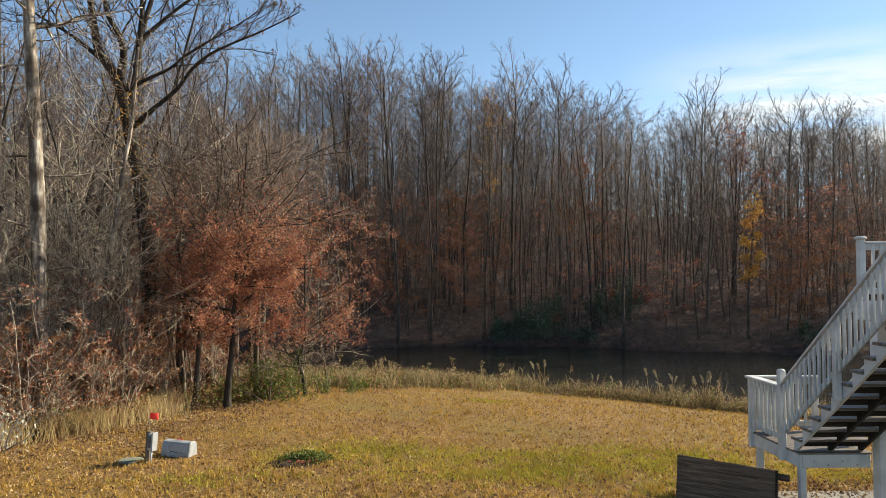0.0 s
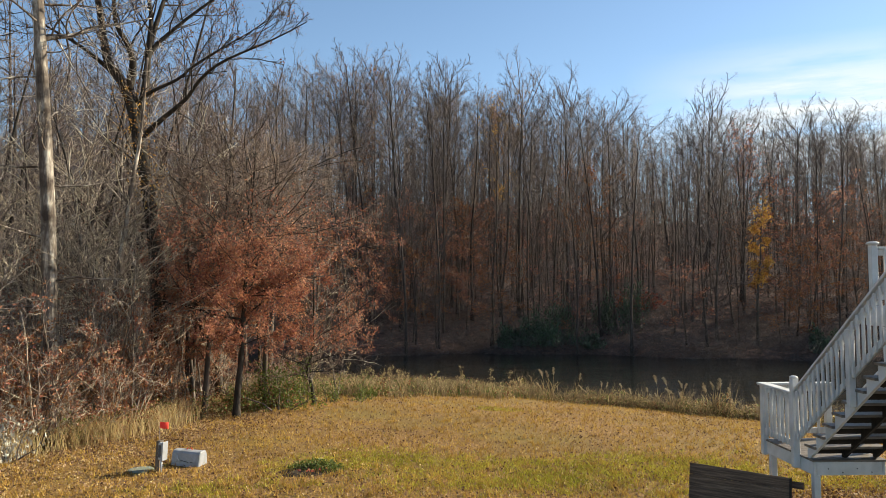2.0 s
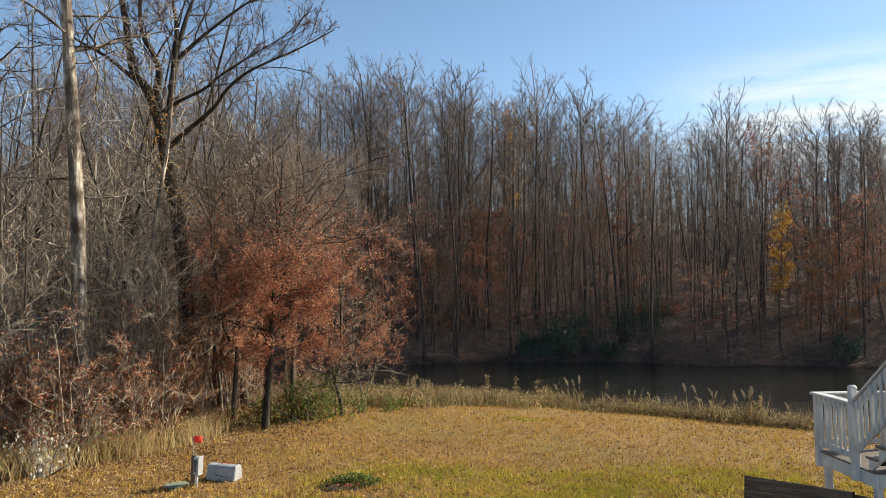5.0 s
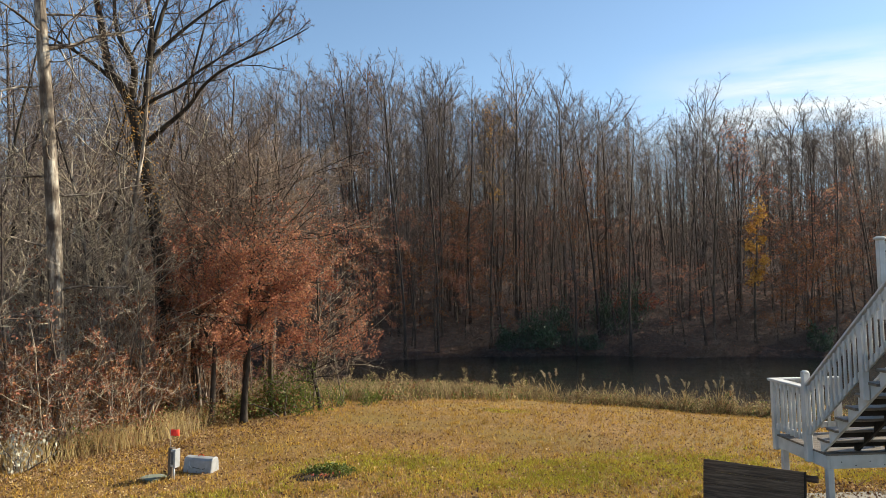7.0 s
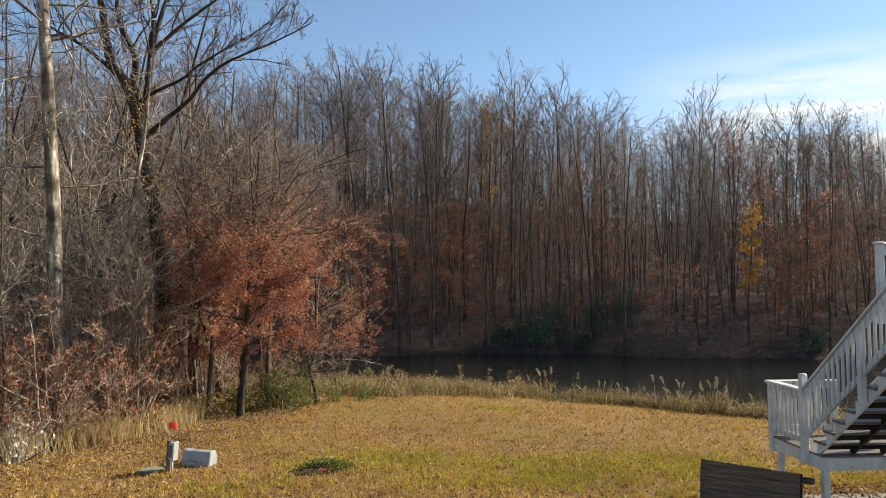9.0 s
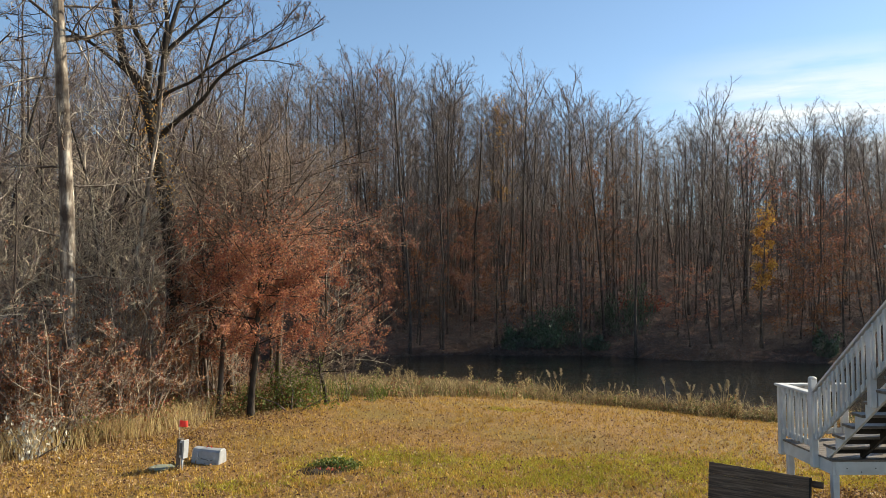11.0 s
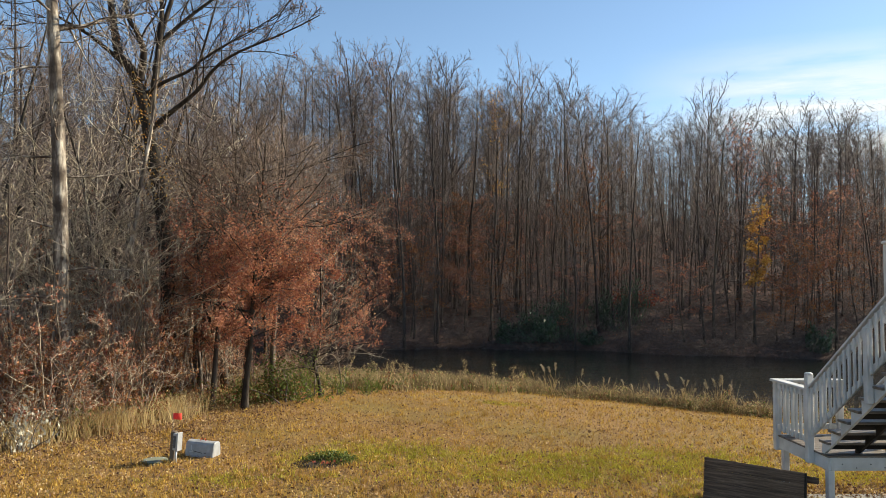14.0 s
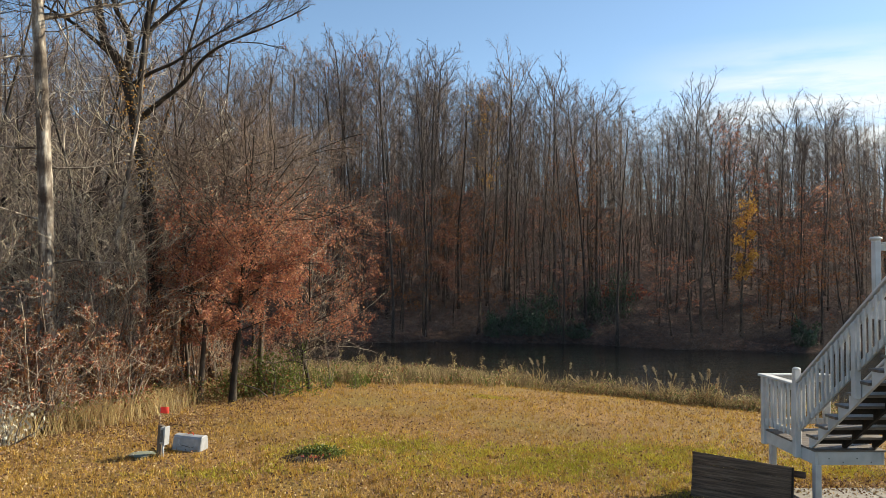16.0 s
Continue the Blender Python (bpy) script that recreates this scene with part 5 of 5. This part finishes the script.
# first of each kind stands in the wood too
for i, (e, H) in enumerate(FOREST):
    x = -18 + 12 * i
    y = far_shore(x) + 7 + 2 * i
    e.matrix_basis = pose(x, y, ground_z(x, y), 0, 0, 50 * i)
for i, (e, H) in enumerate(UNDER_T):
    x = -6 + 9 * i
    y = far_shore(x) + 4 + i
    e.matrix_basis = pose(x, y, ground_z(x, y), 0, 0, 70 * i)


def top_height(x, y):
    """Height over the ground of the canopy's top, which falls towards the lake's open end."""
    rise = np.interp(x / y, [-0.6, -0.26, -0.1, -0.03, 0.04, 0.09, 0.2, 0.25, 0.3, 0.43, 0.5, 0.61], [0.335, 0.33, 0.33, 0.322, 0.305, 0.29, 0.268, 0.268, 0.25, 0.245, 0.25, 0.24])
    return 3.2 + float(rise) * y - ground_z(x, y)


def tall_tree(x, y, rise):
    """A tree whose tip stands out of the canopy at the given slope seen from the house."""
    return (x, y, 3.2 + rise * y - ground_z(x, y))


for _s, _x, _y, _h, _n, _lf, _lab in ((401, 6.4, 64, 16.5, 700, LEAF_YELLOW, "tall forest tree with yellow leaves in its top"), (402, -5.2, 60, 19, 800, LEAF_BROWN, "tall forest tree with brown leaves in its top"),
                                       (403, 25, 58, 12, 900, LEAF_COPPER, "forest tree hung with copper leaves"), (404, 12, 57, 11, 900, LEAF_BROWN, "forest tree hung with withered brown leaves")):
    g = branched(_s, [(stem(_s, _h, 0.02), 0.13, 0.03)], [
        (14, 0.45, (0.5, 0.95), 4.2, 7, 0.1, 0.1, 0.03, oval), (6, 0.2, (0.35, 0.8), 0.5, 5, 0.14, 0.09, 0.017), (6, 0.15, (0.35, 0.85), 0.48, 3, 0.16, 0.08, 0.0125)], leaves=_n * 2, leaf_size=0.14)
    tree_thing("leafy_forest_tree", ground_at(_x, _y), g, BARK, TWIG, _lf, _lab, "tree", forest_group)
places = []
for row in range(11):
    f = 1.5 + row * 3.6
    for k in range(15):
        x = -0.62 * (52 + f) + (1.3 * (52 + f)) * (k + wrng.uniform(0, 0.95)) / 15
        y = far_shore(x) + f + wrng.uniform(-1.4, 1.4)
        h = max(7, top_height(x, y) * wrng.uniform(0.83, 1.02))
        places.append((x, y, h))
fans, FAN = [], []
for _s in range(2):
    g = branched(420 + _s, [(stem(420 + _s, 18, 0.02), 0.17, 0.035)], [
        (18, 0.6, (0.45, 0.85), 4.4, 7, 0.09, 0.08, 0.03, oval), (7, 0.15, (0.4, 0.85), 0.5, 4, 0.13, 0.06, 0.016), (7, 0.1, (0.4, 0.9), 0.48, 2, 0.15, 0.05, 0.0115), (3, 0.2, (0.4, 0.9), 0.6, 2, 0.1, 0.04, 0.0095)])
    FAN.append((tree_thing("bare_tree", ground_at(17 + 18 * _s, 66), g, BARK, TWIG, None, "tall bare forest tree with a rounded fan-shaped crown", "tree", forest_group, 0, 0.7), 0))
    FAN[-1] = (FAN[-1][0], 0.7 * top_of(FAN[-1][0]))
for px, py, rise in ((7.4, 60, 0.33), (11.4, 60, 0.308), (15.2, 61, 0.283), (21.9, 58, 0.29), (29.5, 58, 0.267), (33.5, 59, 0.268), (-2.0, 58, 0.332), (-6.6, 60, 0.325), (25.2, 59, 0.262)):
    fans.append(tall_tree(px, py, rise))
scatter(FAN, fans, wrng, 0.95, 1.1)
for k in range(16):
    y = wrng.uniform(58, 76)
    x = wrng.uniform(-0.06, 0.13) * y
    places.append((x, y, top_height(x, y) * wrng.uniform(0.95, 1.03)))
for k in range(50):
    x = wrng.uniform(-30, 46)
    places.append((x, far_shore(x) + wrng.uniform(1, 30), wrng.uniform(8, 14)))
scatter(FOREST, places, wrng, 0.85, 1.15)
for i, (e, H) in enumerate(FOREST):
    e.matrix_basis = e.matrix_basis @ Matrix.Scale((0.9, 0.95, 0.98, 0.6, 0.6)[i], 4)
places = []
for k in range(100):
    x = wrng.uniform(-28, 46)
    y = far_shore(x) + wrng.uniform(0.6, 22)
    places.append((x, y, wrng.uniform(4.5, 10)))
scatter(UNDER_T, places, wrng, 0.9, 1.4)

# nearer woods on the left, between lawn and water
NEARW = []
for i, (H, r0, nl, st, sp) in enumerate([(13, 0.13, 18, 0.25, 2.6), (11, 0.09, 20, 0.2, 2.2), (14, 0.16, 18, 0.3, 3.0)]):
    g = branched(170 + i, [(stem(170 + i, H, 0.05), r0, 0.02)], [
        (nl, st, (0.6, 1.2), sp, 7, 0.14, 0.05, 0.018, oval), (5, 0.2, (0.4, 0.9), 0.5, 5, 0.17, 0.05, 0.01), (5, 0.2, (0.4, 0.9), 0.5, 3, 0.2, 0.05, 0.007)])
    e = tree_thing("woodland_tree", (-9 - 3 * i, 22 + 2 * i, -0.1), g, BARK if i else BARK_DARK, TWIG_BROWN if i == 1 else TWIG, None, "bare slender woodland tree with tangled branches", "tree", "bare trees of the near wood")
    NEARW.append((e, H))
places = []
for k in range(66):
    y = wrng.uniform(19.5, 37)
    x = wrng.uniform(-0.78 * y, -0.18 * y - 1.5)
    places.append((x, y, wrng.uniform(7.5, 12.5) * (y / 27) ** 0.5))
for k in range(10):
    y = wrng.uniform(15, 19)
    places.append((wrng.uniform(-15, -8), y, wrng.uniform(5, 8)))
places += [(-12, 20.5, 12), (-14.5, 23, 13), (-10.5, 22, 11), (-9, 25.5, 12.5), (-17, 27, 14), (-7.5, 27, 12), (-6, 29, 11.5), (-12.5, 28, 13.5), (-8.5, 21, 9.5)]
places += [(-4.4, 20.8, 7.2), (-6.2, 20.2, 8), (-4.9, 22.6, 7), (-5.3, 21.4, 7.6), (-6.8, 22, 8)]
scatter(NEARW, places, wrng, 0.8, 1.2)
PALES = []
for i, (H, nl, st, sp) in enumerate([(7.5, 20, 0.14, 2.3), (9, 22, 0.2, 2.6)]):
    g = branched(230 + i, [(stem(230 + i, H, 0.05), 0.05, 0.01), (stem(240 + i, H * 0.8, 0.05, 0.25), 0.04, 0.01)], [
        (nl // 2 + 2, st, (0.6, 1.2), sp, 7, 0.13, 0.04, 0.013, oval), (5, 0.2, (0.4, 0.9), 0.5, 5, 0.17, 0.04, 0.008), (4, 0.2, (0.4, 0.9), 0.5, 3, 0.2, 0.04, 0.006)])
    e = tree_thing("pale_sapling", (-8.9 + 2 * i, 19.6 + i, -0.1), g, BARK_PALE, TWIG_PALE, None, "slender pale sapling with bare sunlit branches", "tree", "pale saplings of the near wood")
    PALES.append((e, H))
prng = np.random.default_rng(88)
places = [(prng.uniform(-0.62, -0.2) * y, y, prng.uniform(5, 8.5)) for y in prng.uniform(19.5, 25, 20)]
places += [(-9.2, 15.4, 5.0), (-10.6, 16.6, 6.2), (-8.6, 17.4, 5.2), (-11.6, 17.5, 6.5), (-2.6, 22.6, 4.2), (-3.6, 23.4, 5.6)]
for k in range(22):
    y = prng.uniform(14.4, 18.6)
    places.append((-6.7 - max(0, 17 - y) * 0.8 - abs(prng.normal(0, 1.6)), y, prng.uniform(2.6, 6.0)))
scatter(PALES, places, prng, 0.9, 1.5)
THICK = []
for i, (leaf, n) in enumerate([(LEAF_BROWN, 350), (LEAF_COPPER, 1500), (LEAF_BROWN, 1700)]):
    g = branched(190 + i, [(stem(190 + 10 * i + q, 4.2 - 0.5 * q, 0.08, 0.15 + 0.12 * q), 0.028, 0.008) for q in range(4)], [
        (6, 0.12, (0.5, 1.1), 1.5, 6, 0.14, 0.03, 0.011), (5, 0.15, (0.4, 0.9), 0.55, 4, 0.17, 0.02, 0.007), (4, 0.15, (0.4, 0.9), 0.55, 2, 0.2, 0.02, 0.0055)], leaves=n, leaf_size=0.065)
    e = tree_thing("thicket_shrub", (-8 - i, 17.2 + i, -0.05), g, TWIG_PALE, TWIG_PALE, leaf, "tangled many-stemmed shrub with pale nearly bare twigs" if n < 400 else "tangled shrub with withered rusty leaves", "shrub", "shrubs of the thicket")
    THICK.append((e, 4.6))
places = []
for k in range(78):
    y = wrng.uniform(14, 24)
    x = min(-6.3 - max(0, 17 - y) * 0.85 - abs(wrng.normal(0, 2.6)), -0.29 * y)
    places.append((x, y, wrng.uniform(1.2, 3.2) + 0.12 * (y - 14)))
for k in range(9):
    places.append((wrng.uniform(-8, -3.4), wrng.uniform(20, 25), wrng.uniform(1.2, 2.6)))
places += [(-6.4, 18.7, 3.0), (-7.1, 18.9, 3.4)]
places += [(-6.9, 17.9, 2.3), (-6.1, 18.3, 1.9), (-7.4, 15.6, 1.5), (-8.4, 15.4, 2.4), (-7.0, 17.0, 1.6), (-5.7, 18.2, 1.2), (-9.2, 15.2, 2.2)]
scatter(THICK, places, wrng, 0.8, 1.3)


def bush(name, seed, size, leaf, n, leaf_size, label, at, stems=9):
    """A leafy shrub: a few stems and clumps of leaves with gaps."""
    rng = np.random.default_rng(seed)
    e = thing(name, (0, 0, 0), label, "shrub")
    tips = []
    for _ in range(stems):
        b = Build()
        p = chain(rng, (rng.normal(0, 0.12), rng.normal(0, 0.12), -0.1), unit(rng.uniform(0, 6.3), rng.uniform(0.6, 1.4)), rng.uniform(0.5, 1.0), 5, 0.2, 0.02)
        b.tube(p, 0.018 * (1 - 0.8 * np.linspace(0, 1, 6)), 5)
        part("stem", b.mesh("stem"), TWIG, e)
        tips += [p[2], p[3], p[4], p[5]]
    tips = np.array(tips)
    c = tips[rng.integers(len(tips), size=n)] + rng.normal(0, 0.11, (n, 3))
    c[:, 2] = np.abs(c[:, 2])
    part("foliage", tri_mesh("foliage", leaf_quads(rng, c, leaf_size / size[2]), LEAF), leaf, e)
    e.matrix_basis = pose(*at) @ Matrix.Diagonal((*size, 1))
    return e


for i, (x, dy, w, h) in enumerate([(7.0, 1.4, 1.8, 2.4), (8.3, 1.6, 2.0, 3.2), (9.8, 1.9, 2.1, 4.4), (13.2, 5.5, 1.8, 3.8), (15.0, 6.0, 1.7, 4.2), (5.6, 1.0, 1.3, 1.6), (24.6, 1.0, 1.3, 1.7), (11.4, 1.0, 1.1, 1.3)]):
    bush("evergreen_bush", 300 + i, (w, w, h), LEAF_DARK, 2200, 0.22, "dark evergreen bush on the far bank", ground_at(x, far_shore(x) + dy))
bush("green_shrub", 320, (1.6, 1.3, 1.6), LEAF_GREEN, 1800, 0.07, "bright green leafy shrub behind the saplings", ground_at(-3.95, 20.3))
bush("green_shrub", 321, (1.0, 1.0, 1.5), LEAF_GREEN, 900, 0.07, "bright green leafy shrub behind the saplings", ground_at(-3.45, 21.2))
bush("green_shrub", 322, (1.1, 1.1, 3.2), LEAF_GREEN, 1100, 0.07, "slender olive-green shrub in the thicket", ground_at(-8.4, 18.4))
bush("green_shrub", 323, (0.9, 0.9, 2.6), LEAF_GREEN, 800, 0.07, "slender olive-green shrub in the thicket", ground_at(-7.4, 17.3))
for i, (x, y) in enumerate([(-7.6, 16.3), (-6.6, 18.2), (-8.3, 16.0), (-5.0, 20.0), (-2.6, 21.4), (-1.8, 22.0)]):
    bush("green_shrub", 340 + i, (0.8, 0.7, 0.8 + 0.12 * (i % 3)), LEAF_GREEN, 500, 0.06, "low olive-green undergrowth shrub at the wood's edge", ground_at(x, y), 5)
bush("silver_shrub", 324, (0.9, 0.7, 1.45), LEAF_WHITE, 480, 0.1, "shrub with pale silvery dead leaves", ground_at(-7.75, 14.2))
bush("russet_shrub", 325, (1.1, 0.9, 0.9), LEAF_RED, 420, 0.06, "low russet-leaved shrub at the wood's edge", ground_at(-6.6, 17.6))
bush("russet_shrub", 326, (0.9, 0.8, 0.9), LEAF_COPPER, 700, 0.06, "low russet-leaved shrub at the wood's edge", ground_at(-3.9, 20.6))
YELLOW = branched(327, [(stem(327, 10.5, 0.03), 0.12, 0.02)], [
    (16, 0.3, (0.7, 1.2), 1.1, 6, 0.1, 0.05, 0.02), (5, 0.2, (0.4, 0.9), 0.5, 4, 0.14, 0.04, 0.012), (4, 0.2, (0.4, 0.9), 0.5, 2, 0.15, 0.03, 0.01)], leaves=1700, leaf_size=0.15, leaf_z=(4.0, 8.8))
tree_thing("yellow_tree", ground_at(22.0, 49), YELLOW, BARK, TWIG, LEAF_YELLOW, "slender tree with yellow autumn leaves")
bush("red_bush", 328, (3.2, 2.5, 1.6), LEAF_RED, 700, 0.2, "low bush with red autumn leaves", ground_at(17.5, far_shore(17.5) + 13))


# ---- far brush and far woods, past counting ----
def far_brush():
    rng = np.random.default_rng(61)
    n = 40000
    x = rng.uniform(-34, 52, n)
    y = np.array([far_shore(a) for a in x]) + 0.3 + 34 * rng.random(n) ** 1.4
    z = np.array([ground_z(a, b) for a, b in zip(x, y)]) + 5.5 * rng.random(n) ** 1.7
    d = np.stack([rng.normal(0, 0.6, n), rng.normal(0, 0.6, n), rng.uniform(-0.1, 1.1, n)], 1)
    v = cones(np.stack([x, y, z], 1), d, rng.uniform(0.6, 1.8, n), rng.uniform(0.008, 0.018, n))
    m = 60000
    x = rng.uniform(-40, 55, m)
    near = rng.random(m) < 0.6
    y = np.array([far_shore(a) for a in x]) + np.where(near, -0.4 + 16 * rng.random(m) ** 2, rng.uniform(22, 62, m))
    z = np.array([ground_z(a, b) for a, b in zip(x, y)]) + np.where(near, 1.3, 6.0) * rng.random(m) ** 1.5
    z = np.maximum(z, WATER_Z)
    d = np.stack([rng.normal(0, 0.7, m), rng.normal(-0.1, 0.6, m), rng.uniform(-0.1, 1.0, m)], 1)
    v = np.concatenate([v, cones(np.stack([x, y, z], 1), d, np.where(near, 0.8, 2.0) * rng.uniform(0.5, 1.3, m), np.where(near, 0.011, 0.022) * rng.uniform(0.6, 1.2, m))])
    stuff("far_brush", tri_mesh("far_brush", v, CONE), TWIG, "dense bare brown brush under the far trees", "brush")
    n = 22000
    x = rng.uniform(-34, 50, n)
    y = np.array([far_shore(a) for a in x]) + 1 + 30 * rng.random(n)
    clump = np.sin(x * 0.9 + 1) * np.sin(y * 0.7 + x * 0.23)
    keep = rng.random(n) < 0.25 + 0.6 * np.maximum(0, clump)
    x, y = x[keep], y[keep]
    c = np.stack([x, y, np.array([ground_z(a, b) for a, b in zip(x, y)]) + 9 * rng.random(len(x)) ** 1.3], 1)
    stuff("withered_leaves", tri_mesh("withered_leaves", leaf_quads(rng, c, 0.12), LEAF), LEAF_COPPER, "sparse withered rusty leaves in the far understorey", "leaves")


def far_woods():
    rng = np.random.default_rng(62)
    n = 1200
    x = rng.uniform(-75, 90, n)
    y = rng.uniform(86, 132, n)
    z = np.array([ground_z(a, min(b, 128)) for a, b in zip(x, y)])
    h = rng.uniform(10, 18, n)
    d = np.stack([rng.normal(0, 0.04, n), rng.normal(0, 0.04, n), np.ones(n)], 1)
    v1 = cones(np.stack([x, y, z - 0.3], 1), d, h, rng.uniform(0.08, 0.2, n))
    m = 75000
    i = rng.integers(n, size=m)
    t = 0.12 + 0.85 * rng.random(m)
    b = np.stack([x[i], y[i], z[i] + h[i] * t], 1)
    d2 = np.stack([rng.normal(0, 0.7, m), rng.normal(0, 0.7, m), rng.uniform(0.1, 1, m)], 1)
    v2 = cones(b, d2, rng.uniform(1.0, 3.0, m), rng.uniform(0.012, 0.028, m))
    stuff("far_woods", tri_mesh("far_woods", np.concatenate([v1, v2]), CONE), TWIG, "distant bare wood on the ridge", "woods")


def hill_saplings():
    """Close-set thin stems between the trees of the hill."""
    rng = np.random.default_rng(63)
    n = 620
    x = rng.uniform(-40, 56, n)
    y = np.array([far_shore(a) for a in x]) + 9 + 34 * rng.random(n)
    base = np.stack([x, y, [ground_z(a, b) - 0.2 for a, b in zip(x, y)]], 1)
    h = np.minimum(rng.uniform(5, 13, n), np.array([top_height(a, b) for a, b in zip(x, y)]) * 0.85)
    P = base[:, None] + np.linspace(0, 1, 5)[None, :, None] * (np.array([0, 0, 1.0]) * h[:, None])[:, None] + np.cumsum(rng.normal(0, 0.09, (n, 5, 3)), 1)
    P[:, 0] = base
    R = rng.uniform(0.03, 0.075, n)[:, None] * (1 - 0.75 * np.linspace(0, 1, 5))[None]
    Q, S, L = shoots(rng, P, R, 5, 0.3, (0.6, 1.2), h * 0.16, 3, 0.12, 0.05, thin=0.014)
    T, U, _ = shoots(rng, Q, S, 4, 0.2, (0.4, 0.9), L * 0.5, 2, 0.12, 0.05, thin=0.011)
    stuff("hill_saplings", joined("hill_saplings", [sweep(P, R, 4), sweep(Q, S), sweep(T, U)]), BARK, "close-set thin bare saplings on the wooded hill", "saplings")


far_brush()
far_woods()
hill_saplings()
